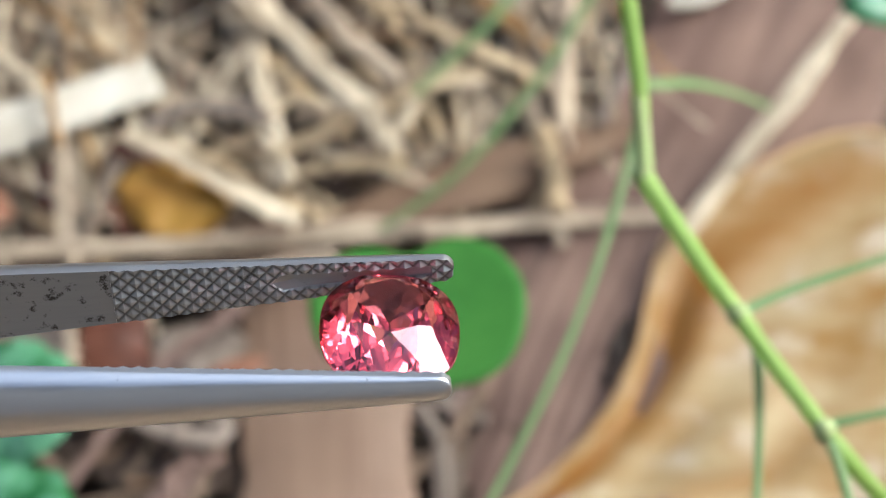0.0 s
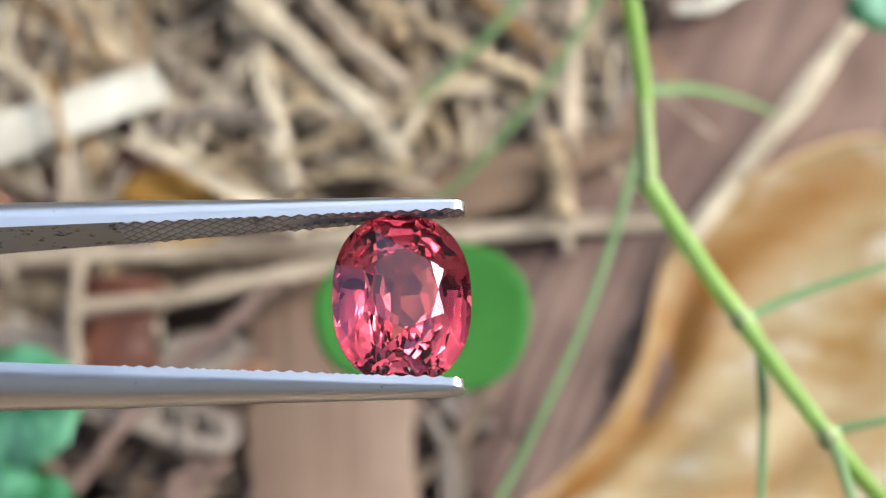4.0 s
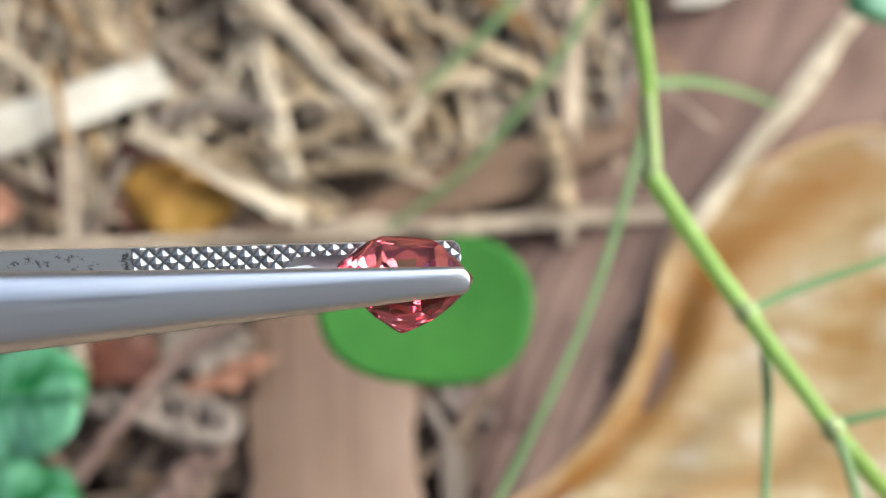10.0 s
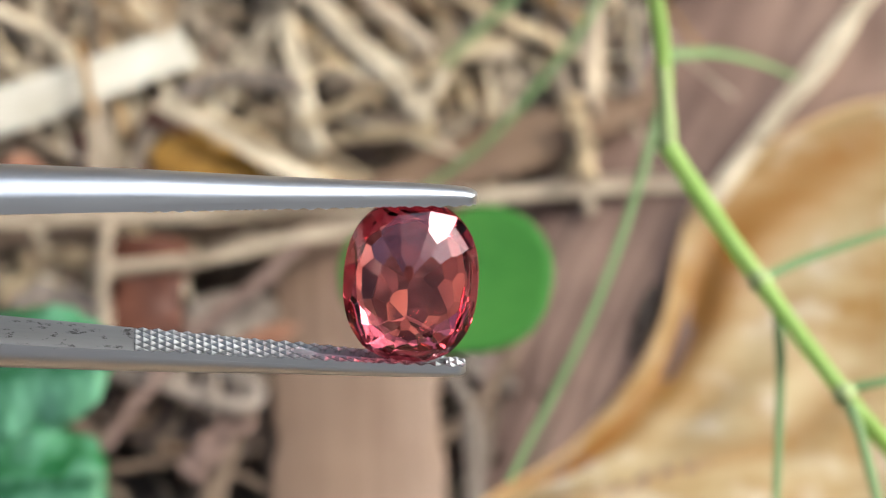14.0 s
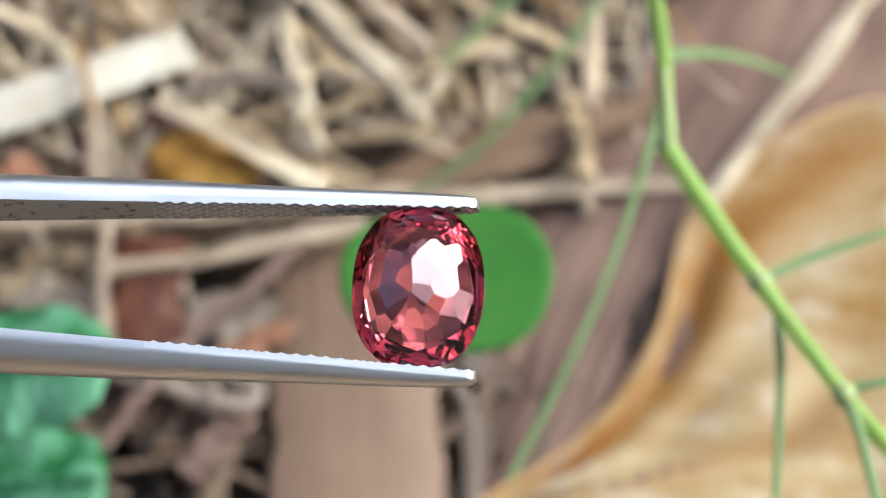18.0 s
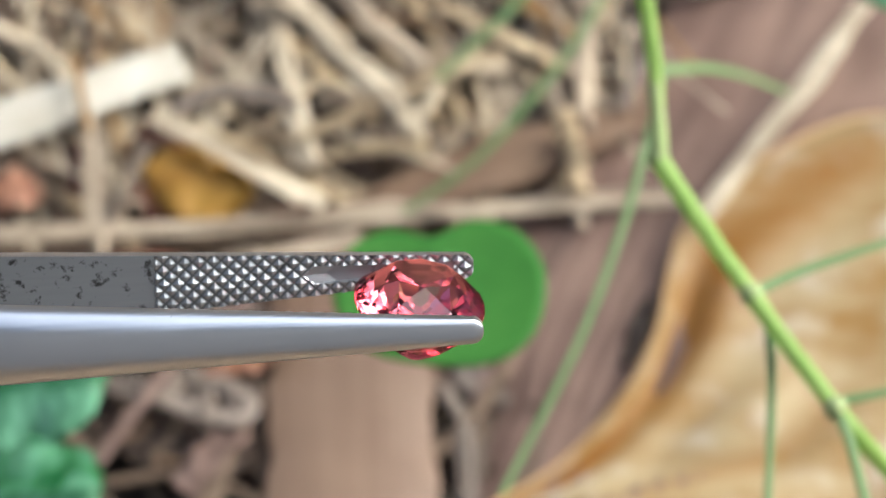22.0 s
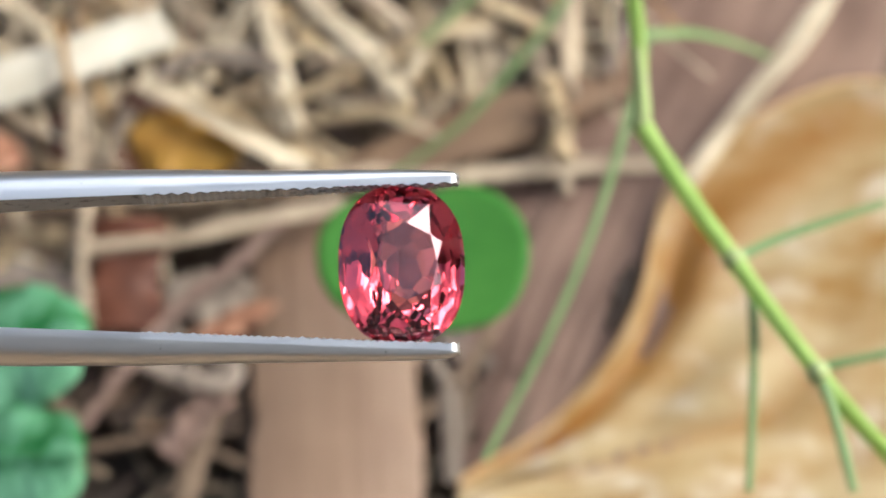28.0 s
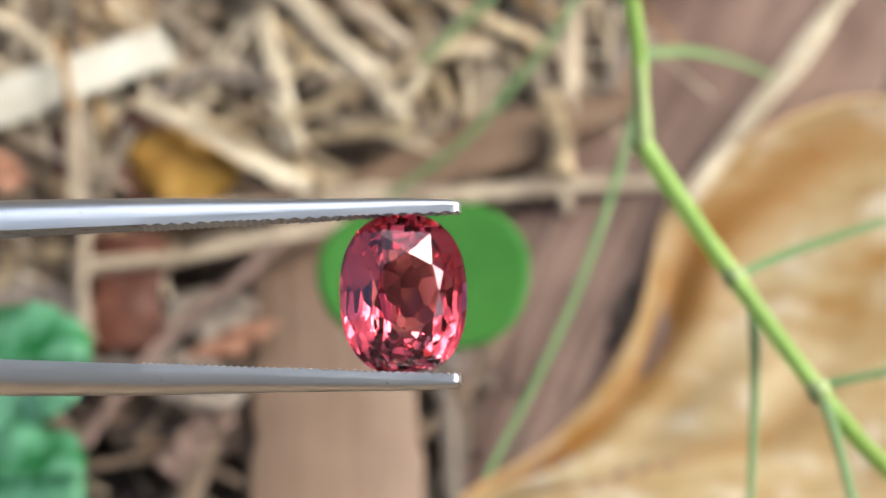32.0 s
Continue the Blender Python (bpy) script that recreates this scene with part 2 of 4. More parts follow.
# pale bluish blotches put the sky's sheen into the leaf colour
LUSH = natural("glossy_leaf", (0.022, 0.125, 0.028), (0.169, 0.372, 0.215), 0.24, (300, 300, 300), 80, 0.4, 0.0002, 0.12, coat=0.4, through_light=0.3, edge=(0.40, 0.60))
STEM = natural("green_stem", (0.316, 0.473, 0.096), (0.528, 0.670, 0.243), 0.45, (120, 2500, 2500), 200, 0.3, 0.0001, 0.05, through_light=0.5)
NODE = natural("stem_node", (0.265, 0.348, 0.114), (0.392, 0.430, 0.203), 0.5, (900, 900, 900), 300, 0.3, 0.0001, 0.05)
BLADE = natural("grass_blade", (0.100, 0.176, 0.064), (0.202, 0.268, 0.107), 0.5, (90, 2500, 2500), 200, 0.3, 0.0001, 0.1, through_light=0.15)
STEEL = steel("satin_steel", 0.31, (0.66, 0.76), 900, (0.70, 0.703, 0.706))
STAINED = steel("stained_steel", 0.50, (0.58, 0.72), 600, (0.46, 0.47, 0.475), cut_dark=0.75)
# stain spots, on a base darkened to imitate the inner faces' dim reflection
DIM_SMUDGED = steel("dimmed_smudged_steel", 0.56, (0.56, 0.62), 1200, (0.39, 0.40, 0.405))
GEM = gem_glass()


# ---- builders ----
def part(name, bm, material, parent, label="", smooth=40):
    me = bpy.data.meshes.new(name)
    bm.normal_update()
    bm.to_mesh(me)
    bm.free()
    me.materials.append(material)
    if smooth:
        me.polygons.foreach_set("use_smooth", [True] * len(me.polygons))
        me.set_sharp_from_angle(angle=radians(smooth))
    ob = new(name, me)
    if parent is not None:
        ob.parent = parent
    return tagged(ob, label)


def bridge(bm, rings, closed=True, caps=True):
    n = len(rings[0])
    for a, b in zip(rings, rings[1:]):
        for i in range(n if closed else n - 1):
            j = (i + 1) % n
            bm.faces.new((a[i], a[j], b[j], b[i]))
    if caps and closed:
        bm.faces.new(rings[0][::-1])
        bm.faces.new(rings[-1])


def spline(points, steps):
    """Points along a smooth line through the given ones."""
    p = [Vector(q) for q in points]
    if len(p) == 2:
        return [p[0].lerp(p[1], i / steps) for i in range(steps + 1)]
    p = [2 * p[0] - p[1], *p, 2 * p[-1] - p[-2]]
    out = []
    seg = len(p) - 3
    for i in range(steps + 1):
        u = i / steps * seg
        k = min(int(u), seg - 1)
        s = u - k
        a, b, c, d = p[k:k + 4]
        out.append(0.5 * (2 * b + (c - a) * s + (2 * a - 5 * b + 4 * c - d) * s * s + (3 * b - a - 3 * c + d) * s ** 3))
    return out


def stalk_mesh(bm, line, radius, flat=1.0, sides=8, wobble=0.08, taper=1.0, rng=random, split=0.0):
    """A round or flattened stalk along a line; radius in the line's units."""
    rings = []
    up = Vector((0, 0, 1))
    n = len(line)
    for i, q in enumerate(line):
        d = (line[min(i + 1, n - 1)] - line[max(i - 1, 0)]).normalized()
        side = d.cross(up)
        side = side.normalized() if side.length > 1e-6 else Vector((1, 0, 0))
        nor = side.cross(d).normalized()
        r = radius * (1 + (taper - 1) * i / (n - 1)) * (1 + wobble * (rng.random() - 0.5))
        ring = []
        for k in range(sides):
            a = 2 * math.pi * k / sides
            dent = 1 - split * (math.sin(a) > 0.5)
            ring.append(bm.verts.new(q + side * (r * math.cos(a)) + nor * (r * flat * math.sin(a) * dent)))
        rings.append(ring)
    bridge(bm, rings)


def stalk(name, points, width, material, label, category, group="", flat=0.6, taper=0.85, steps=10, parent=None, sides=8, split=0.0):
    """One stalk through points and width in plan units, in a frame of its own with x along it."""
    a, b = Vector(points[0]), Vector(points[-1])
    mid = (a + b) / 2
    x = (b - a).normalized()
    y = Vector((0, 0, 1)).cross(x)
    y = y.normalized() if y.length > 1e-4 else Vector((0, 1, 0))
    z = x.cross(y)
    m = Matrix((x, y, z)).transposed().to_4x4()
    m.translation = mid
    inv = m.inverted()
    line = [(inv @ q) * U for q in spline(points, steps)]
    bm = bmesh.new()
    rng = random.Random(round(a.x * 13 + b.y * 7))
    stalk_mesh(bm, line, width * U / 2, flat, sides, 0.1, taper, rng, split)
    ob = part(name, bm, material, None, "", 50)
    m.translation = mid * U
    ob.matrix_world = m
    if parent is not None:
        ob.parent = parent
        ob.matrix_parent_inverse = parent.matrix_world.inverted()
    elif category:
        tagged(ob, label, category, group)
    if label and parent is not None:
        tagged(ob, label)
    return ob


def sheet(name, base, tip, half, material, label, category, group="", profile=None, arch=0.0, ruffle=0.0, ridges=0.0, ridge_n=9, nu=40, nv=24,
          thick=0.25, seed=1, tilt=0.0, vein=0.0, fold=0.0, skew=0.0,
          ribs=(), rib=None, rib_width=0.3):
    """A leaf from base to tip (plan units): half its width, its arch across, its ruffled edge, its ridges along it."""
    a, b = Vector(base), Vector(tip)
    x = (b - a).normalized()
    y = Vector((0, 0, 1)).cross(x).normalized()
    z = x.cross(y)
    length = (b - a).length
    rng = random.Random(seed)
    ph = [rng.uniform(0, 6.28) for _ in range(8)]
    prof = profile or (lambda s: max(0.02, math.sin(math.pi * s) ** 0.7))
    bm = bmesh.new()
    grid = []
    for i in range(nu + 1):
        s = i / nu
        row = []
        hw = half * prof(s)
        for j in range(nv + 1):
            v = 2 * j / nv - 1
            jag = 1 + 0.03 * math.sin(23 * s + ph[0] + (v > 0)) + 0.02 * math.sin(51 * s + ph[1])
            h = arch * (1 - v * v) * half * 0.2
            h += ruffle * (abs(v) ** 1.5) * math.sin(9 * s + ph[2] + 1.5 * v) + 0.5 * ruffle * abs(v) * math.sin(19 * s + ph[3] - v)
            h += ridges * math.sin(ridge_n * math.pi * v + 0.8 * math.sin(3 * s + ph[4])) * (0.6 + 0.4 * math.sin(7 * s + v))
            h += vein * (math.exp(-(v * 14) ** 2) + 0.5 * max(0, math.cos((s * 9 - abs(v) * 1.6) * 2 * math.pi)) ** 12)
            h += fold * math.exp(-((v - 0.15 * math.sin(4 * s) - 0.25) * 6) ** 2)
            h += tilt * v * hw
            row.append(bm.verts.new(Vector(((s - 0.5) * length + skew * v * v, v * hw * jag, h)) * U))
        grid.append(row)
    lines = [[r[round((v + 1) / 2 * nv)].co.copy() for r in grid] for v in ribs]
    bridge(bm, grid, closed=False)
    ob = part(name, bm, material, None, "", 180)
    for v, line in zip(ribs, lines):
        bm = bmesh.new()
        stalk_mesh(bm, line, (rib_width if v == 0 else 0.6 * rib_width) * U, 0.5, 6, 0.15, 0.5, rng)
        part("midrib" if v == 0 else "leaf_vein", bm, rib or material, ob, "", 60)
    m = Matrix((x, y, z)).transposed().to_4x4()
    m.translation = (a + b) / 2 * U
    ob.matrix_world = m
    so = ob.modifiers.new("thickness", "SOLIDIFY")
    so.thickness, so.offset = thick * U, -1
    return tagged(ob, label, category, group)


# ---- ground ----
def build_ground():
    bm = bmesh.new()
    xs = [-40, -8, -1.5] + [-0.4 + 0.02 * i for i in range(41)] + [1.5, 8, 40]
    rows = []
    for y in xs:
        row = []
        for x in xs:
            near = abs(x) < 0.45 and abs(y) < 0.45
            z = noise.noise((x * 40, y * 40, 0)) * 0.0015 - 0.003 if near else -0.003
            row.append(bm.verts.new((x, y, z)))
        rows.append(row)
    bridge(bm, rows, closed=False)
    tagged(part("ground", bm, SOIL, None, "", 180), "dark brown soil under dry leaf litter", "ground", kind="structure")


def build_litter():
    """Broken straw, chaff and leaf scraps all over the soil, too many to count."""
    rng = random.Random(5)
    for name, mat, count, span, label in (("straw_litter", BITS, 1500, 0.32, "scattered broken bits of dry straw on the soil"),
                                          ("chaff_litter", SCRAP, 900, 0.32, "scattered brown chaff and stalk bits on the soil")):
        bm = bmesh.new()
        for _ in range(count):
            x, y = rng.gauss(0, span * 0.4), rng.gauss(0, span * 0.4)
            a = rng.uniform(0, math.pi)
            ln = rng.uniform(6, 34) * U
            h = rng.uniform(0.0, 2.4) * U - 0.0015
            d = Vector((math.cos(a) * ln, math.sin(a) * ln, rng.uniform(-1.2, 1.2) * U))
            at = Vector((x, y, h))
            bow = Vector((rng.gauss(0, 1), rng.gauss(0, 1), 0.3)) * ln * 0.012
            stalk_mesh(bm, spline([at - d / 2, at + bow, at + d / 2], 3), rng.uniform(0.2, 0.7) * U, 0.35, 5, 0.2, 0.8, rng)
        tagged(part(name, bm, mat, None, "", 50), label, "straw", kind="stuff")
    bm = bmesh.new()
    for _ in range(420):
        at = Vector((rng.gauss(0, 0.11), rng.gauss(0, 0.11), rng.uniform(-0.6, 2.0) * U))
        size = rng.uniform(2.0, 6.5) * U
        n = rng.randint(5, 8)
        t0, bend = rng.uniform(0, 6.28), rng.uniform(-0.25, 0.45)
        mid = bm.verts.new(at + Vector((0, 0, 0.3 * U)))
        ring = []
        for k in range(n):
            t = t0 + 2 * math.pi * k / n
            r = size * rng.uniform(0.45, 1.0)
            ring.append(bm.verts.new(at + Vector((r * math.cos(t), 0.7 * r * math.sin(t), bend * r * math.cos(t - 1) ** 2))))
        for k in range(n):
            bm.faces.new((mid, ring[k], ring[(k + 1) % n]))
    ob = part("leaf_litter", bm, SCRAP, None, "", 60)
    so = ob.modifiers.new("thickness", "SOLIDIFY")
    so.thickness = 0.15 * U
    tagged(ob, "brown scraps of dead leaves on the soil", "dead leaf", kind="stuff")
    # the carpet of dry leaves and straw that goes on all round
    bm = bmesh.new()
    for _ in range(6500):
        far, way = 0.17 + 3.4 * rng.random() ** 1.4, rng.uniform(0, 2 * math.pi)
        at = Vector((far * math.cos(way), far * math.sin(way) - 0.05, rng.uniform(0.0, 0.006) + 0.002))
        grow = 1 + 0.8 * far
        long, wide, turn, bend = rng.uniform(0.025, 0.06) * grow, rng.uniform(0.010, 0.028) * grow, rng.uniform(0, 6.28), rng.uniform(-0.1, 0.3)
        if not -1.0 < at.y < 1.6:
            continue
        x, y = Vector((math.cos(turn), math.sin(turn), 0)), Vector((-math.sin(turn), math.cos(turn), 0))
        spine = [bm.verts.new(at + x * long * k / 2 + Vector((0, 0, 0.15 * wide))) for k in (-1, -0.35, 0.35, 1)]
        for side in (-1, 1):
            edge = [bm.verts.new(at + x * long * k / 2 + y * side * wide * rng.uniform(0.8, 1.1) / 2 + Vector((0, 0, bend * wide))) for k in (-0.4, 0.3)]
            for loop in ((spine[0], spine[1], edge[0]), (spine[1], spine[2], edge[1], edge[0]), (spine[2], spine[3], edge[1])):
                bm.faces.new(loop if side < 0 else loop[::-1])
    ob = part("leaf_carpet", bm, CARPET, None, "", 60)
    so = ob.modifiers.new("thickness", "SOLIDIFY")
    so.thickness = 0.0003
    tagged(ob, "carpet of dry tan leaves and straw all round", "dead leaf", kind="stuff")


def build_light_walls():
    """Plain walls on all sides and an overhang, out of the camera's sight, added to shape the light."""
    for name, (x, y), (wide, deep), high in (("wall_south", (0.0, -1.25), (7.9, 0.2), 2.6), ("wall_north", (0.0, 1.85), (7.9, 0.2), 1.35),
                                             ("wall_east", (4.1, 0.3), (0.2, 3.3), 1.0), ("wall_west", (-4.1, 0.3), (0.2, 3.3), 1.0)):
        bm = bmesh.new()
        bmesh.ops.create_cube(bm, size=1.0)
        bmesh.ops.scale(bm, vec=(wide, deep, high + 0.1), verts=bm.verts)
        bmesh.ops.bevel(bm, geom=bm.edges[:], offset=0.015, segments=2, affect="EDGES")
        bmesh.ops.translate(bm, vec=(x, y, high / 2 - 0.05), verts=bm.verts)
        south = name == "wall_south"
        tagged(part(name, bm, DARK_BLOCK if south else PALE_WALL, None), "plain dark grey unseen wall added to block light" if south else "plain pale unseen wall added to shape the light", "wall", kind="structure")
    # unseen slab, added to keep reflections from overhead dark
    bm = bmesh.new()
    bmesh.ops.create_cube(bm, size=1.0)
    bmesh.ops.scale(bm, vec=(7.9, 0.70, 0.10), verts=bm.verts)
    bmesh.ops.bevel(bm, geom=bm.edges[:], offset=0.01, segments=2, affect="EDGES")
    bmesh.ops.translate(bm, vec=(0.0, -1.10, 2.65), verts=bm.verts)
    tagged(part("roof_overhang", bm, DARK_BLOCK, None), "dark grey unseen slab added to block overhead light", "roof", kind="structure")


build_ground()
build_light_walls()
build_litter()

# ---- large leaves and sheaths ----
sheet("brown_leaf", (8.00, -29.64, 1.10), (35.00, 32.21, 1.90), 10.5, MAUVE, "large flat mauve-brown dead leaf on the soil", "dead leaf",
      profile=lambda s: 0.75 + 0.3 * math.sin(2.6 * s), arch=0.3, ruffle=0.5, ridges=0.2, ridge_n=11, seed=3, nv=40,
      ribs=(-0.75, -0.5, -0.25, 0, 0.2, 0.45, 0.7), rib=VEIN, rib_width=0.35)
sheet("brown_leaf", (24.62, 10.61, 0.80), (45.51, 22.94, 1.20), 7.5, UMBER, "umber-brown dead leaf fragment on the soil", "dead leaf", arch=0.4, ruffle=0.5, ridges=0.1, seed=8, ribs=(-0.5, 0, 0.5), rib=VEIN)
sheet("brown_scrap", (4.60, -7.00, 0.80), (11.50, 5.50, 1.20), 3.4, MAUVE, "mauve-brown dead leaf scrap beside larger leaf", "dead leaf", arch=0.3, ruffle=0.4, seed=63, ribs=(-0.4, 0.3), rib=VEIN)
sheet("tan_sheath", (-9.35, 1.65, 1.00), (-8.10, -32.99, 2.60), 6.9, SHEATH, "smooth pinkish-tan dry leaf sheath on the soil", "dead leaf",
      profile=lambda s: 0.86 + 0.16 * s, arch=0.8, ruffle=0.12, ridges=0.05, ridge_n=8, seed=4, nv=40,
      ribs=(-0.95, -0.8, -0.6, -0.4, -0.2, 0.2, 0.4, 0.6, 0.8, 0.95), rib_width=0.22)


def curled_leaf(name, edge, inner, material, label):
    """A broad leaf between its turned-up near edge and its far edge, with a valley behind the rim and a crease."""
    bm = bmesh.new()
    tone = bm.verts.layers.float.new("fold_shade_tint")
    a, b = spline(edge, 60), spline(inner, 60)
    rows = []
    for i, (p, q) in enumerate(zip(a, b)):
        s = i / 60
        row = []
        for j in range(51):
            v = (j / 50) ** 1.3
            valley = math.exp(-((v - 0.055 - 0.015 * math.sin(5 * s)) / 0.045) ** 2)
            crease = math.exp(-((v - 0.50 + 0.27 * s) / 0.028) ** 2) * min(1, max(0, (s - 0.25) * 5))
            ridge = math.exp(-((v - 0.42 + 0.27 * s) / 0.03) ** 2)
            h = 0.7 * math.exp(-(v / 0.02) ** 2) - 0.6 * valley + 0.6 * ridge - 0.7 * crease
            h += 0.4 * math.sin(9 * v + 4 * s) + 0.3 * math.sin(20 * s + 5 * v) * math.sin(17 * v) + 0.25 * math.sin(41 * v - 9 * s)
            w = p.lerp(q, v) + Vector((0.15 * math.sin(31 * s) + 0.3 * math.sin(13 * s), 0.2 * math.sin(21 * s + 1), 0)) * (1 - v)
            vert = bm.verts.new((w + Vector((0, 0, h))) * U)
            # shade of valley and crease goes into the colour with the leaf's orange
            valley_shade = math.exp(-((v - 0.085) / 0.07) ** 2)
            vert[tone] = min(1, max(0, 1.25 * valley_shade * (0.35 + 0.65 * min(1, s * 2.2)) + 0.6 * crease - 0.3 * ridge))
            row.append(vert)
        rows.append(row)
    veins = {k: [r[k].co.copy() for r in rows] for k in (0, 19, 36, 43)}
    bridge(bm, rows, closed=False)
    root = new(name)
    tagged(root, label, "dead leaf")
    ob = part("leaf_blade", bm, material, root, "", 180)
    so = ob.modifiers.new("thickness", "SOLIDIFY")
    so.thickness, so.offset = 0.25 * U, -1
    for k, w in ((36, 0.3), (43, 0.28), (19, 0.25)):
        bm = bmesh.new()
        stalk_mesh(bm, veins[k], w * U, 0.5, 6, 0.1, 0.6)
        part("leaf_vein", bm, RIM, root, "raised pale vein", 60)
    bm = bmesh.new()
    stalk_mesh(bm, veins[0], 0.26 * U, 0.8, 8, 0.25, 0.8)
    part("leaf_rim", bm, RIM, root, "pale turned-up rim", 60)
    return root


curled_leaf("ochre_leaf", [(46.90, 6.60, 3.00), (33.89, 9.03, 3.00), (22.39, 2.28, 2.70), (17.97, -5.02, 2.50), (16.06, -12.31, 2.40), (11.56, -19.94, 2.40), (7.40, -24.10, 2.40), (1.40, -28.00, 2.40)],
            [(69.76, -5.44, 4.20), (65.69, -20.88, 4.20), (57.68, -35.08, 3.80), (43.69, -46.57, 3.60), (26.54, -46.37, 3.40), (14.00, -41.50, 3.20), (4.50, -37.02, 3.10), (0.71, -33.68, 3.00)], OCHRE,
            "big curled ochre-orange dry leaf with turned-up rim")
sheet("yellow_leaf", (-26.21, 3.17, 4.40), (-16.97, 0.49, 4.80), 3.7, YELLOW, "small ochre yellow dead leaf with dark edge", "dead leaf", arch=0.8, ruffle=0.4, seed=5, ribs=(0,))
sheet("maroon_leaf", (-25.67, 8.87, 3.60), (-24.02, -2.41, 3.80), 3.0, MAROON, "dark maroon dead leaf under straw", "dead leaf", arch=0.6, ruffle=0.4, seed=6, ribs=(0,))
sheet("maroon_leaf", (-25.62, -4.65, 4.00), (-25.84, -15.53, 4.40), 3.3, MAROON, "dark red-brown dead leaf scrap", "dead leaf", profile=lambda s: 0.9 + 0.1 * math.sin(9 * s), arch=0.6, ruffle=0.3, seed=7, ribs=(0,))
sheet("maroon_leaf", (-31.86, 6.14, 4.00), (-31.78, 0.58, 4.20), 1.3, MAROON, "tiny dark red dead leaf scrap", "dead leaf", ruffle=0.2, seed=17)
sheet("brown_scrap", (-27.25, -21.19, 1.60), (-15.92, -22.14, 2.00), 3.0, DARK, "dark brown curled dead leaf among straw", "dead leaf", ruffle=0.5, arch=0.6, seed=19, ribs=(0,))
sheet("brown_scrap", (-23.30, -11.79, 2.20), (-15.30, -10.45, 2.60), 2.6, TAUPE, "dull taupe dead leaf beside straw", "dead leaf", ruffle=0.4, arch=0.6, seed=20, ribs=(0,))
sheet("brown_scrap", (-37.36, -9.82, 2.40), (-29.53, -10.34, 2.40), 2.4, TAUPE, "greyish-pink dead leaf scrap under straw", "dead leaf", ruffle=0.3, arch=0.5, seed=52, ribs=(0,))
sheet("brown_scrap", (-27.77, -19.68, 1.60), (-20.43, -22.30, 1.80), 2.2, TOBACCO, "brown curled dead leaf scrap under straw", "dead leaf", ruffle=0.5, arch=0.6, seed=53, ribs=(0,))
# dark strip that stands in for the shaded gap left of the sheath
sheet("maroon_leaf", (-15.00, -13.43, 1.40), (-15.38, -26.17, 1.60), 1.1, DARK, "dark narrow strip as gap shade beside tan sheath", "dead leaf", ruffle=0.3, seed=43)
sheet("coral_leaf", (-20.54, -15.87, 3.60), (-13.36, -12.75, 4.00), 1.1, CORAL, "coral-brown dead leaf scrap among straw", "dead leaf", ruffle=0.4, arch=0.5, seed=9, ribs=(0,))
sheet("coral_leaf", (-39.30, 1.51, 4.00), (-34.60, 1.12, 4.20), 2.0, CORAL, "coral-brown dead leaf scrap beside straw", "dead leaf", ruffle=0.4, arch=0.5, seed=10, ribs=(0,))


def round_leaf(name, centre, rx, ry, material, label, notch=0.3, turn=0.0, cup=0.5, height=12):
    """A round leaf, notched at its foot, on a thin petiole."""
    root = new(name)
    root.matrix_world = pose(centre[0] * U, centre[1] * U, centre[2] * U, 0, 0, turn)
    tagged(root, label, "plant")
    bm = bmesh.new()
    nr, na = 12, 72
    rows = []
    for i in range(na):
        t = 2 * math.pi * i / na
        r = (abs(math.cos(t)) ** 2.7 + abs(math.sin(t)) ** 2.7) ** (-1 / 2.7) * 0.985 - notch * math.exp(-((t - math.pi / 2 - 0.08) / 0.36) ** 2) - 0.1 * math.exp(-((t - 3.9) / 0.5) ** 2) - 0.12 * math.exp(-((t - 2.4) / 0.45) ** 2) + 0.015 * math.sin(5 * t + 1)
        rows.append([bm.verts.new(Vector((r * rx * math.cos(t) * (k + 0.02) / nr, r * ry * math.sin(t) * (k + 0.02) / nr,
                                          cup * (k / nr) ** 2)) * U) for k in range(nr + 1)])
    bridge(bm, rows + [rows[0]], closed=False)
    blade = part("leaf_blade", bm, material, root, "", 180)
    so = blade.modifiers.new("thickness", "SOLIDIFY")
    so.thickness, so.offset = 0.2 * U, -1
    bm = bmesh.new()
    stalk_mesh(bm, [q * U for q in spline([(0, 0.5, -0.2), (0.5, height * 0.27, -height * 0.5), (0, height * 0.58, -height)], 8)], 0.35 * U)
    part("petiole", bm, STEM, root)
    return root


round_leaf("round_leaf_plant", (-1.13, -40.34, 62.00), 6.95, 5.6, GREEN, "round bright green notched leaf on a petiole", 0.30, 0, 0.3, 62)

# ---- glossy leaves of low weeds ----
def weed(leaves, foot, label):
    root = new("low_weed")
    root.matrix_world = pose(foot[0] * U, foot[1] * U, 0)
    tagged(root, label, "weed")
    for k, (base, tip, half) in enumerate(leaves):
        ob = sheet("leaf_blade", base, tip, half, LUSH, "", "", arch=1.2, ruffle=0.35, vein=0.35, nu=44, nv=28, seed=30 + k, thick=0.2,
                   profile=lambda s: max(0.03, math.sin(math.pi * min(1, s * 0.97 + 0.03)) ** 0.3))
        ob.parent, ob.matrix_parent_inverse = root, root.matrix_world.inverted()
        stalk("petiole", [(foot[0], foot[1], 0), tuple((Vector(base) + Vector((foot[0], foot[1], 0))) / 2 + Vector((0, 0, 1))), base],
              0.7, STEM, "", "", parent=root)
    return root


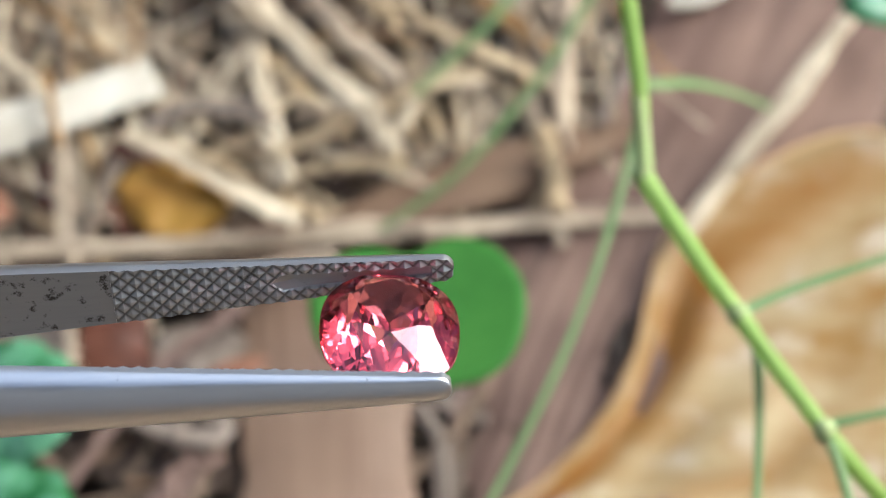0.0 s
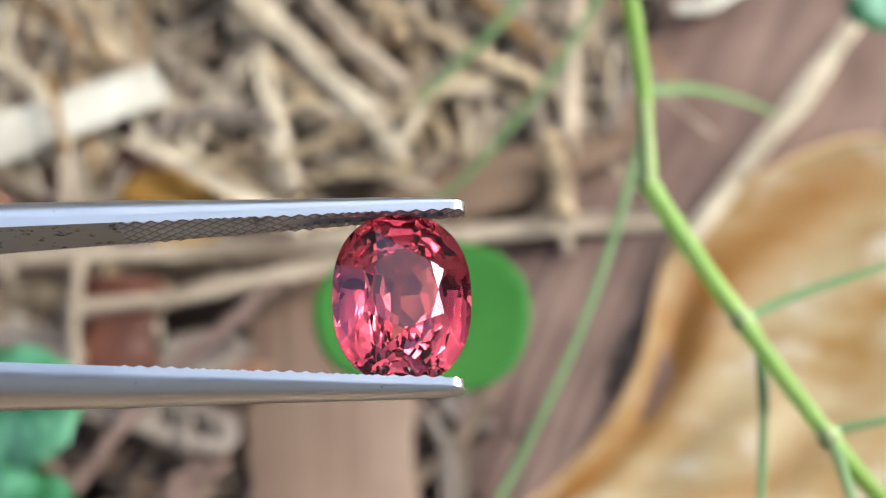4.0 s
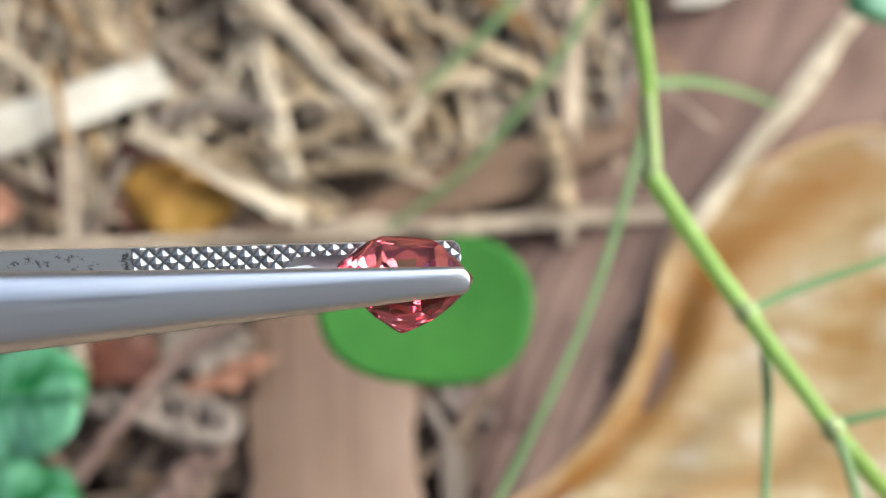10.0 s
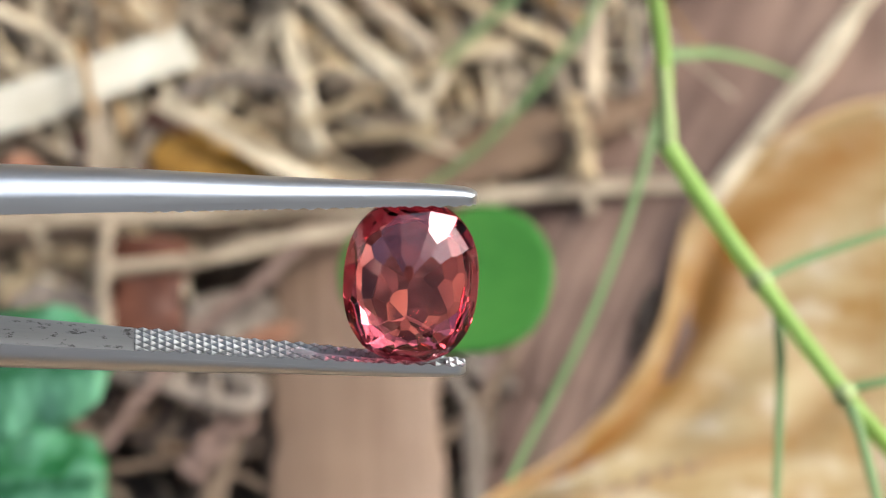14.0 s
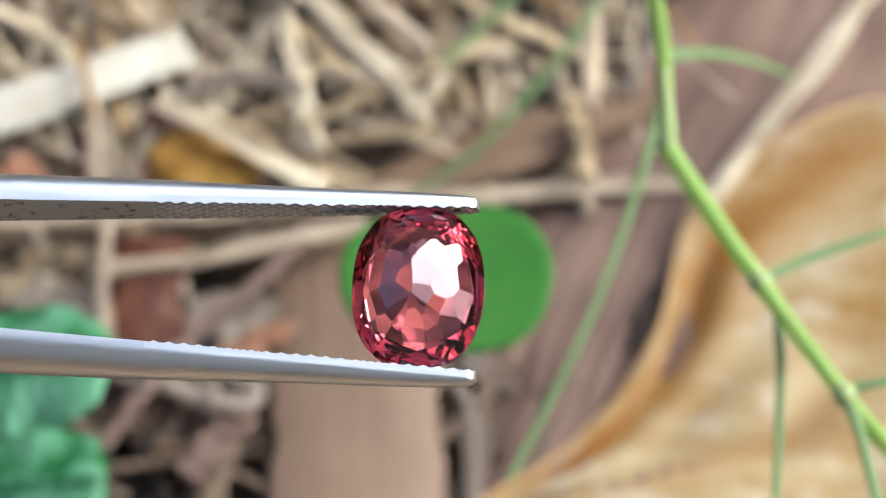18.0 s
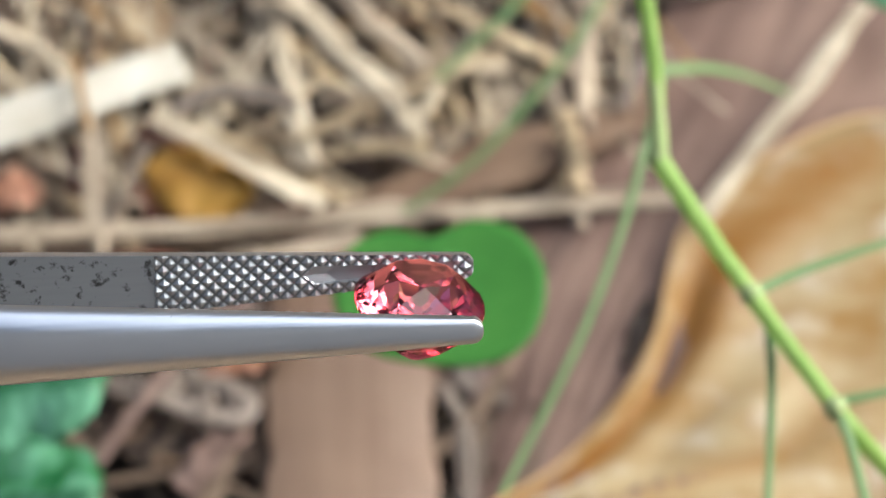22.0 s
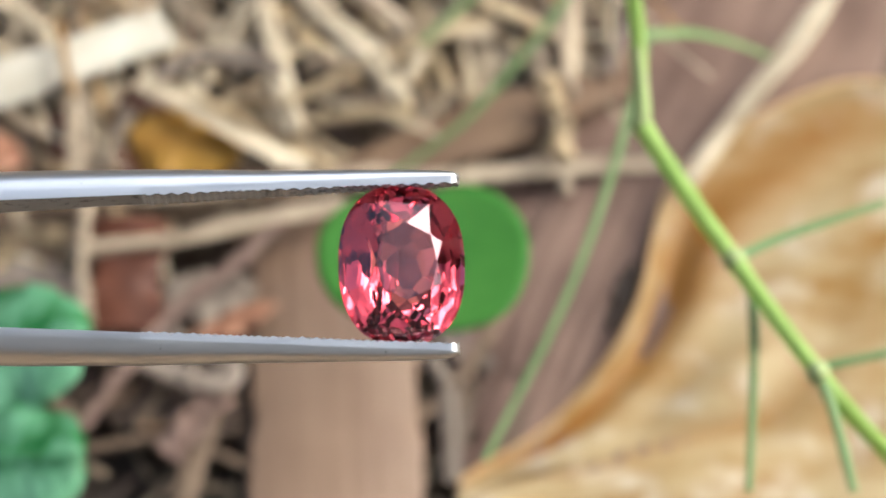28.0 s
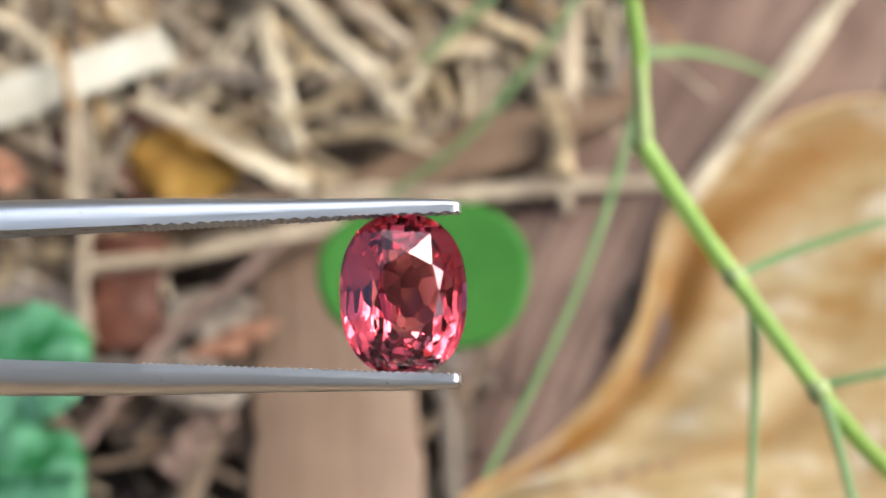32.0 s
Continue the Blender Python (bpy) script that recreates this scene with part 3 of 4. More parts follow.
weed([((-34.56, -41.13, 50.00), (-23.13, -42.44, 53.00), 4.9), ((-33.44, -49.80, 50.00), (-22.93, -50.81, 53.00), 4.7), ((-34.04, -55.13, 46.00), (-23.89, -55.88, 49.00), 3.2)], (-42.28, -21.90, 0.00),
     "glossy green weed leaves over dry litter")
weed([((47.38, 2.65, 30.00), (30.40, 0.57, 36.00), 2.8), ((44.82, 8.92, 30.00), (29.85, 5.31, 34.00), 2.4)], (49.41, 27.28, 0.00), "dark green weed leaves beside dead leaf")


# ---- sticks and straws ----
def straw(points, width, mat=STRAW, flat=0.6):
    """One straw; a broad one is split lengthwise into strands that part a little towards its ends."""
    kind = {STRAW: "dry beige straw in the leaf litter", PALE: "pale split wood sliver in the litter", CREAM: "cream-white dry straw in the litter",
            ASH: "weathered grey-white straw in the litter", BROWN: "brown dry stem in the leaf litter", RUST: "rust-orange dry stem in the litter", TAUPE: "dull taupe dry stem in the litter", VEIN: "pinkish-brown dry stem in the litter", SHEATH: "broad reddish-brown dry stem in the litter"}[mat]
    ob = stalk("dry_straw", points, width * (0.9 if mat in (PALE, SHEATH) else 0.78), mat, kind, "straw", "straw litter", flat=flat, split=0.35 if width > 1.4 else 0.0)
    if width < 1.2 or mat is PALE:
        return
    rng = random.Random(round(width * 100 + points[0][0] * 11))
    ends = [v.co.x for v in ob.data.vertices]
    x0, x1 = min(ends), max(ends)
    mids = {}
    for v in ob.data.vertices:
        mids.setdefault(round(v.co.x, 4), []).append(v.co.copy())
    spine = [(sum(c, Vector()) / len(c)) for k, c in sorted(mids.items())]
    for k in range(3):
        off, part_way = rng.uniform(-0.42, 0.42) * width * U, rng.uniform(-0.35, 0.35) * width * U
        lo, hi = rng.choice([(0, 1), (0, 0.7), (0.25, 1)])
        pts = [c + Vector((0, off + part_way * (2 * (c.x - x0) / (x1 - x0) - 1), (0.22 * flat + 0.05 * k) * width * U)) for c in spine
               if lo <= (c.x - x0) / (x1 - x0) <= hi]
        if len(pts) > 3:
            bm = bmesh.new()
            stalk_mesh(bm, pts[::3] if len(pts) > 14 else pts, rng.uniform(0.10, 0.2) * width * U, 0.6, 5, 0.2, 0.6, rng)
            part("strand", bm, mat, ob, "", 50)


straw([(-43.40, -3.60, 5.40), (-24.55, -3.18, 5.60), (-10.38, -1.19, 4.00), (2.14, 0.02, 3.40), (18.98, 1.58, 2.60)], 2.0, ASH, 0.45)
straw([(-30.36, -7.90, 4.80), (-22.15, -7.07, 5.00), (-14.43, -4.95, 4.80), (-8.03, -3.13, 4.40)], 1.9, ASH, 0.45)
straw([(-29.20, -3.42, 6.00), (-29.32, -9.82, 6.20), (-28.69, -15.47, 6.00)], 1.3, ASH)
straw([(-41.96, -3.78, 2.00), (-27.09, -3.37, 2.40), (-13.22, -1.75, 2.20)], 1.5, BROWN)
sheet("maroon_leaf", (-25.80, -17.74, 1.80), (-17.37, -18.46, 2.20), 2.2, DARK, "dark brown dead leaf among straw", "dead leaf", ruffle=0.5, arch=0.5, seed=44, ribs=(0,))
straw([(-18.85, 25.72, 5.20), (-10.64, 15.27, 5.80), (-3.01, 6.20, 5.40)], 2.7, CREAM)
straw([(-22.21, 28.28, 2.00), (-14.60, 17.97, 2.60), (-6.83, 9.62, 2.40)], 1.3)
straw([(-16.98, 26.41, 4.60), (-15.00, 15.74, 4.90), (-12.13, 3.46, 4.60)], 2.3, CREAM)
straw([(-25.39, 7.14, 6.40), (-18.25, 2.93, 6.60), (-11.01, -1.13, 6.20)], 2.0, CREAM)
straw([(-13.82, 26.41, 4.40), (-7.88, 18.85, 4.60), (-2.81, 13.42, 4.40)], 2.4, ASH)
straw([(-8.44, 24.96, 4.00), (0.29, 19.03, 4.20), (9.58, 13.73, 3.80)], 1.7, STRAW)
straw([(1.74, 23.97, 4.00), (5.56, 20.23, 4.40), (10.31, 16.77, 4.00)], 1.6, RUST)
straw([(-40.54, 6.94, 4.50), (-32.21, 9.94, 5.00), (-23.45, 14.12, 4.60)], 5.4, PALE, 0.35)
straw([(-32.32, 13.11, 6.60), (-31.64, 9.58, 6.90), (-30.84, 5.93, 6.40)], 1.0, RUST)
straw([(-31.12, 8.19, 5.60), (-30.58, 2.60, 5.80), (-29.83, -3.60, 5.40)], 1.5, ASH)
straw([(-40.46, 18.46, 3.60), (-36.40, 15.35, 4.00), (-32.47, 12.50, 3.60)], 2.0, CREAM)
straw([(-42.26, 22.01, 2.60), (-34.91, 20.27, 2.60), (-29.03, 17.21, 2.00)], 1.6, BROWN)
straw([(-22.04, 11.76, 3.00), (-16.34, 12.35, 3.40), (-8.27, 12.32, 3.00)], 1.5, CREAM)
straw([(-11.58, 10.77, 2.80), (-4.00, 13.32, 3.20), (4.58, 14.29, 3.00)], 1.5, ASH)
straw([(-24.52, 8.44, 5.00), (-20.89, 10.13, 5.40), (-16.66, 10.41, 5.40), (-13.12, 9.00, 5.00)], 1.7, TAUPE)
straw([(-13.28, 6.02, 5.00), (-6.76, 8.96, 5.60), (0.00, 12.65, 5.40), (4.08, 14.36, 5.00)], 1.5, STRAW)
straw([(-11.17, 4.64, 4.40), (-6.73, 5.17, 4.60), (-2.29, 5.84, 4.40)], 1.3, STRAW)
straw([(-3.92, 6.42, 5.60), (-2.62, 8.50, 5.80), (-1.50, 10.84, 5.60)], 1.2, CREAM)
straw([(-38.28, 16.51, 5.00), (-35.28, 14.46, 5.20), (-33.13, 12.90, 5.00)], 1.5, CREAM)
straw([(9.42, 6.79, 5.00), (10.16, 3.77, 5.20), (9.84, 1.13, 5.00)], 1.7, STRAW)
straw([(16.22, 14.64, 4.40), (14.96, 12.15, 4.60), (14.05, 9.37, 4.40)], 1.3, TAUPE)
straw([(-4.42, 6.39, 3.60), (-2.32, 10.29, 4.00), (0.29, 13.91, 3.60)], 1.3)
straw([(11.44, 25.72, 4.00), (11.19, 17.62, 4.00), (10.87, 9.28, 3.40)], 2.1, ASH)
straw([(9.02, 9.15, 3.60), (9.66, 5.44, 3.80), (10.64, 1.59, 3.40)], 2.0)
sheet("brown_leaf", (-9.27, -0.18, 3.00), (17.31, 9.66, 3.40), 2.3, TOBACCO, "narrow tobacco-brown dead leaf among straw", "dead leaf", profile=lambda s: 0.12 + 0.95 * math.sin(math.pi * min(1, 0.06 + s * 0.9)) ** 0.9, arch=0.7, ruffle=0.25, ridges=0.06, ridge_n=7, seed=51, ribs=(-0.4, 0, 0.4), rib=BROWN, rib_width=0.25)
straw([(20.34, -1.73, 5.40), (27.95, 8.89, 5.80), (35.67, 20.29, 5.60)], 2.3, CREAM)
straw([(-32.79, 26.41, 3.00), (-30.84, 12.48, 3.20), (-29.21, -1.68, 3.00)], 1.5, ASH)
straw([(-26.37, 6.14, 4.00), (-27.66, 1.51, 4.00), (-29.25, -3.85, 4.00)], 1.4, ASH)
straw([(-36.33, 27.10, 2.00), (-36.22, 17.53, 2.40), (-33.66, 5.43, 2.00)], 1.4)
straw([(-30.69, -15.94, 4.00), (-24.47, -17.98, 4.40), (-19.22, -20.09, 4.60), (-16.93, -19.99, 4.60), (-16.63, -18.58, 4.40), (-18.23, -17.06, 4.00), (-21.93, -15.32, 3.60)], 2.0, TAUPE, 0.5)
straw([(-13.06, -5.00, 4.60), (-18.80, -11.24, 5.20), (-23.98, -17.18, 5.40), (-28.64, -24.18, 4.60)], 1.3, VEIN, 0.5)
straw([(-22.03, -25.38, 3.00), (-19.44, -22.34, 3.40), (-17.05, -20.39, 3.00)], 2.6, VEIN, 0.4)
straw([(-27.87, -16.83, 2.00), (-20.65, -14.99, 2.40), (-16.08, -16.57, 2.00)], 1.2, BROWN)
straw([(-24.60, -23.18, 2.60), (-22.91, -20.28, 2.80), (-21.92, -17.14, 2.60)], 1.0, BROWN)
straw([(-29.28, -24.88, 2.00), (-21.67, -24.08, 2.40), (-14.45, -26.86, 2.00)], 1.1, BROWN)
straw([(-20.59, -29.80, 2.00), (-18.58, -22.59, 2.40), (-16.52, -16.83, 2.00)], 2.2, BROWN)
straw([(-10.94, 26.19, 1.60), (-9.38, 21.25, 2.00), (-4.04, 17.47, 1.60)], 1.4, BROWN)
straw([(-4.07, 22.41, 2.00), (-1.15, 15.50, 2.00), (0.76, 9.00, 1.60)], 1.4)
straw([(3.64, 16.38, 2.40), (7.42, 11.73, 2.60), (9.48, 6.29, 2.40)], 1.4)
straw([(-23.37, 20.09, 2.00), (-21.26, 14.93, 2.00), (-21.47, 6.78, 1.60)], 1.5, BROWN)
straw([(-29.30, 22.99, 2.00), (-25.30, 20.09, 2.00), (-17.55, 18.62, 1.60)], 1.5)
straw([(-37.02, 6.53, 2.00), (-34.10, 4.88, 2.00), (-31.53, 0.21, 1.60)], 1.5)
straw([(-21.12, -3.02, 1.60), (-16.40, -4.85, 2.00), (-10.40, -4.09, 1.60)], 1.7, BROWN)
straw([(-36.29, -5.38, 2.00), (-32.13, -4.96, 2.20), (-28.37, -6.44, 2.00)], 2.4)
straw([(-38.00, -8.33, 1.60), (-32.39, -9.07, 2.00), (-29.13, -10.42, 1.60)], 2.6)
straw([(-1.09, -15.60, 1.60), (0.72, -19.87, 2.00), (1.16, -27.65, 1.60)], 1.4, TAUPE)
straw([(-2.43, -22.69, 1.60), (2.08, -17.85, 2.00), (5.32, -11.46, 1.60)], 1.2, BROWN)
# two dark strips that stand in for the shade under the ochre rim
sheet("maroon_leaf", (13.90, -14.20, 2.40), (16.20, -7.60, 2.60), 0.8, DARK, "dark narrow strip as rim shade beside curled leaf", "dead leaf", ruffle=0.3, seed=41)
sheet("maroon_leaf", (19.08, -2.94, 2.40), (21.06, 0.71, 2.60), 0.7, DARK, "dark narrow strip as rim shade beside curled leaf", "dead leaf", ruffle=0.3, seed=42)
straw([(27.91, 21.51, 1.60), (33.61, 20.09, 2.00), (41.51, 22.09, 1.60)], 1.6)
straw([(29.14, 16.90, 1.60), (34.28, 14.93, 2.00), (41.57, 15.76, 1.60)], 1.5)
straw([(20.11, 22.61, 3.00), (23.02, 22.90, 3.00), (26.55, 25.51, 2.60)], 1.6, PALE)
sheet("brown_scrap", (-0.60, -13.20, 1.20), (4.20, -17.40, 1.60), 1.3, TAUPE, "small taupe dead leaf scrap on dark soil", "dead leaf", ruffle=0.5, arch=0.6, seed=61, ribs=(0,))
sheet("brown_scrap", (1.60, -18.80, 1.00), (0.60, -24.60, 1.40), 1.1, TOBACCO, "small brown dead leaf scrap on dark soil", "dead leaf", ruffle=0.5, arch=0.5, seed=62, ribs=(0,))
straw([(4.60, -9.80, 1.80), (2.40, -14.60, 2.00), (1.00, -19.60, 1.60)], 0.9, VEIN)
rng = random.Random(21)
for _ in range(190):
    x, y = rng.uniform(-48, 14), rng.uniform(-18, 36)
    if x > -15 and y < 5:
        continue
    a, ln, z = rng.choice([rng.uniform(0, math.pi), rng.gauss(2.35, 0.35), rng.gauss(1.6, 0.25)]), rng.uniform(10, 34), rng.uniform(0.4, 2.8)
    dx, dy = math.cos(a) * ln / 2, math.sin(a) * ln / 2
    if -30 < x < -14 and y < 0:
        continue
    straw([(x - dx, y - dy, z), (x + rng.gauss(0, 0.4), y + rng.gauss(0, 0.4), z + 0.5), (x + dx, y + dy, z)], 0.4 + 1.9 * rng.random() ** 1.8,
          BROWN if y < 1 and rng.random() < 0.8 else rng.choice([STRAW, STRAW, STRAW, CREAM, ASH, ASH, BROWN, BROWN]), 0.3)
for _ in range(130):
    x, y = rng.uniform(-46, 16), rng.uniform(6, 36)
    if x > -4 and y < 14:
        continue
    a, ln, z = rng.choice([rng.gauss(2.3, 0.5), rng.gauss(1.6, 0.4), rng.uniform(0, math.pi)]), rng.uniform(8, 26), rng.uniform(1.5, 5.0)
    dx, dy = math.cos(a) * ln / 2, math.sin(a) * ln / 2
    bend = rng.gauss(0, 1.0)
    straw([(x - dx, y - dy, z), (x - bend * math.sin(a), y + bend * math.cos(a), z + 0.4), (x + dx, y + dy, z)], rng.uniform(0.2, 0.6),
          rng.choice([CREAM, CREAM, ASH, STRAW, BROWN, RUST]), 0.6)



# ---- the green grass stem and its thin blades ----
def grass_stem():
    root = new("grass_plant")
    root.matrix_world = pose(0, 0, 0)
    tagged(root, "bright green jointed grass stem with thin side blades", "grass")
    stalk("stem", [(9.18, -41.85, 108.00), (10.13, -46.47, 105.00), (10.66, -49.68, 103.00), (10.94, -53.24, 100.00)], 0.92, STEM, "", "", parent=root, flat=1, taper=0.9, steps=16)
    stalk("stem", [(10.71, -53.14, 100.00), (13.18, -57.70, 100.00), (15.47, -61.66, 100.00)], 1.08, STEM, "", "", parent=root, flat=1, taper=0.9)
    stalk("stem", [(15.47, -61.66, 100.00), (17.45, -64.97, 100.00), (19.49, -68.24, 100.00)], 1.0, STEM, "", "", parent=root, flat=1, taper=0.9)
    stalk("stem", [(19.49, -68.24, 100.00), (22.54, -69.87, 96.00), (32.86, -65.77, 70.00), (54.28, -52.43, 0.00)], 0.95, STEM, "", "", parent=root, flat=1)
    for q in ((10.85, -53.38, 100.00), (15.47, -61.66, 100.00), (19.49, -68.24, 100.00)):
        bm = bmesh.new()
        bmesh.ops.create_uvsphere(bm, u_segments=14, v_segments=9, radius=0.62 * U)
        bmesh.ops.scale(bm, vec=(1, 1, 1.15), verts=bm.verts)
        bmesh.ops.translate(bm, vec=Vector(q) * U, verts=bm.verts)
        part("stem_joint", bm, NODE, root, "pale swollen joint")
    stalk("stem_sheath", [(10.92, -53.28, 100.40), (10.82, -51.77, 101.40), (10.60, -50.29, 102.60)], 0.98, NODE, "yellowish sheath", "", parent=root, flat=1)
    for pts, w in (([(15.47, -61.60, 100.00), (18.32, -59.91, 99.50), (23.70, -57.63, 99.00)], 0.72), ([(16.44, -62.75, 99.00), (16.37, -66.93, 99.00), (15.81, -74.42, 99.00)], 0.62),
                   ([(19.56, -67.92, 100.00), (20.98, -67.58, 100.00), (24.13, -66.88, 100.00)], 0.70), ([(19.59, -68.46, 100.00), (20.13, -70.28, 100.00), (20.97, -74.89, 100.00)], 0.75)):
        stalk("thin_blade", pts, w * 0.9, BLADE, "", "", parent=root, flat=0.45, taper=0.7)
    return root


grass_stem()
BL = "thin blue-green grass blade above the litter"
stalk("grass_sprig", [(13.49, 9.92, 27.00), (9.42, 2.17, 26.00), (5.90, -2.61, 25.00), (1.55, -7.58, 24.00), (-4.05, -11.16, 22.00)], 0.72, BLADE, BL, "grass", "grass blades", flat=0.4, taper=0.8, steps=16)
stalk("grass_sprig", [(13.95, -22.26, 60.00), (17.18, -20.25, 57.00), (20.26, -18.42, 53.00), (23.28, -16.45, 48.00)], 0.95, BLADE, BL, "grass", "grass blades", flat=0.4, taper=0.7, steps=16)
stalk("grass_sprig", [(8.06, 16.11, 18.00), (4.37, 11.01, 17.00), (1.18, 8.13, 16.00), (-1.54, 5.54, 15.00)], 0.9, BLADE, BL, "grass", "grass blades", flat=0.4, taper=0.8, steps=12)
stalk("grass_sprig", [(13.27, -28.15, 70.00), (12.67, -31.68, 70.00), (10.65, -39.00, 69.00), (7.70, -47.09, 68.00), (2.89, -56.69, 66.00)], 0.6, BLADE, BL, "grass", "grass blades", flat=0.4, taper=0.8, steps=16)



# ---- tweezers ----
def arm_inner(x):
    """Distance of the inner face from the middle plane, in millimetres, x along the tweezers from the gem."""
    return float(np.interp(x, [-128, -110, -80, -45, -22, 0, 6], [0.7, 2.2, 4.2, 3.45, 3.21, 4.12, 4.35]))


def arm_half(x):
    return float(np.interp(x, [-128, -118, -70, -45, -22, -13.4, 3.2], [3.0, 3.6, 4.6, 3.3, 2.10, 1.60, 0.62]))


def arm_thick(x):
    return float(np.interp(x, [-128, -40, -20, -13, -7, 0, 3.2], [1.5, 1.5, 1.75, 1.5, 1.17, 0.86, 0.64]))


GRIP = -13.4


def build_arm(parent, sign, tip):
    def to(x, y, z):
        return Vector((x, sign * y, z)) * MM
    xs = list(np.linspace(-128, -24, 40)) + list(np.linspace(-23, GRIP - 0.01, 14)) + [GRIP] + list(np.linspace(GRIP + 0.3, tip - 0.6, 30))
    end = tip - 0.5
    xs += [tip - 0.4, tip - 0.25, tip - 0.12, tip - 0.04, tip]
    bm = bmesh.new()
    rings = []
    for x in xs:
        hw = arm_half(x)
        if x > end:
            hw *= math.sqrt(max(0.03, 1 - ((x - end) / 0.52) ** 2))
        th = arm_thick(x)
        y0 = arm_inner(x) + (0.30 if x >= GRIP else 0.0)
        side = max(arm_inner(x) + th * 0.24, y0 + 0.06)
        y1 = arm_inner(x) + th
        if x > tip - 1.0:
            y1 = side + 0.02 + (y1 - side - 0.02) * math.sqrt(max(0.0, 1 - ((x - tip + 1.0) / 1.02) ** 2))
        ring = [to(x, y0, -hw), to(x, side, -hw)]
        for k in range(1, 12):
            a = math.pi * k / 12
            ring.append(to(x, side + (y1 - side) * math.sin(a) ** 0.95, -hw * math.copysign(abs(math.cos(a)) ** 0.92, math.cos(a))))
        ring += [to(x, side, hw), to(x, y0, hw)]
        rings.append([bm.verts.new(p) for p in (ring if sign > 0 else ring[::-1])])
    bridge(bm, rings)
    bm.normal_update()
    # inner faces take the stained steel with the dim reflection in its colour
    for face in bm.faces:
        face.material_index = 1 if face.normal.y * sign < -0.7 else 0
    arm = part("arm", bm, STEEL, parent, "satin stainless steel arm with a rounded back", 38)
    arm.data.materials.append(DIM_SMUDGED)

    # the cross-cut grip on the inner face, with its lengthwise groove
    bm = bmesh.new()
    cut_depth = bm.verts.layers.float.new("cut_depth")
    nx, nz = 330, 44
    pitch = 0.74
    rows, under = [], []
    for i in range(nx + 1):
        x = GRIP + (tip - 0.03 - GRIP) * i / nx
        hw = arm_half(x) - 0.003
        if x > end:
            hw *= math.sqrt(max(0.02, 1 - ((x - end) / 0.52) ** 2))
        row = []
        for j in range(nz + 1):
            z = hw * (2 * j / nz - 1)
            u, v = ((x + z) / pitch) % 1.0, ((x - z) / pitch) % 1.0
            h = 0.19 * (1 - 0.35 * abs(z) / hw) * (1 - 2 * max(abs(u - 0.5), abs(v - 0.5)))
            g0 = -5.8 + abs(z) * 1.2
            if g0 < x < 2.0 and abs(z) < hw * 0.42:
                h = (-0.16 - 0.1 * math.cos(z / hw * 3.0)) * min(1.0, (x - g0) / 1.2)
            vert = bm.verts.new(to(x, arm_inner(x) + 0.02 - h, z))
            # darker towards the bottom of the cuts, slightly in the groove
            vert[cut_depth] = max(0.0, 1.0 - h / 0.06) if h >= 0 else 0.12
            row.append(vert)
        rows.append(row)
        under.append((bm.verts.new(to(x, arm_inner(x) + 0.36, -hw)), bm.verts.new(to(x, arm_inner(x) + 0.36, hw))))
    bridge(bm, rows, closed=False)
    for (a, b), (c, d), r, q in zip(under, under[1:], rows, rows[1:]):
        bm.faces.new((a, c, q[0], r[0])).material_index = 1
        bm.faces.new((r[-1], q[-1], d, b)).material_index = 1
    bmesh.ops.recalc_face_normals(bm, faces=bm.faces)
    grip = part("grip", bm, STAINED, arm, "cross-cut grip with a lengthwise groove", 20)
    grip.data.materials.append(STEEL)
    return arm


def build_tweezers():
    root = new("tweezers")
    tagged(root, "satin stainless steel gem tweezers gripping a red gem", "tweezers")
    build_arm(root, -1, 2.95)
    build_arm(root, 1, 3.05)
    bm = bmesh.new()
    bmesh.ops.create_cube(bm, size=1.0)
    bmesh.ops.scale(bm, vec=(14 * MM, 2.6 * MM, 5.6 * MM), verts=bm.verts)
    bmesh.ops.bevel(bm, geom=bm.edges[:], offset=0.5 * MM, segments=2, affect="EDGES")
    bmesh.ops.translate(bm, vec=(-122 * MM, 0, 0), verts=bm.verts)
    part("joint", bm, STEEL, root, "welded steel joint at the closed end")
    return root


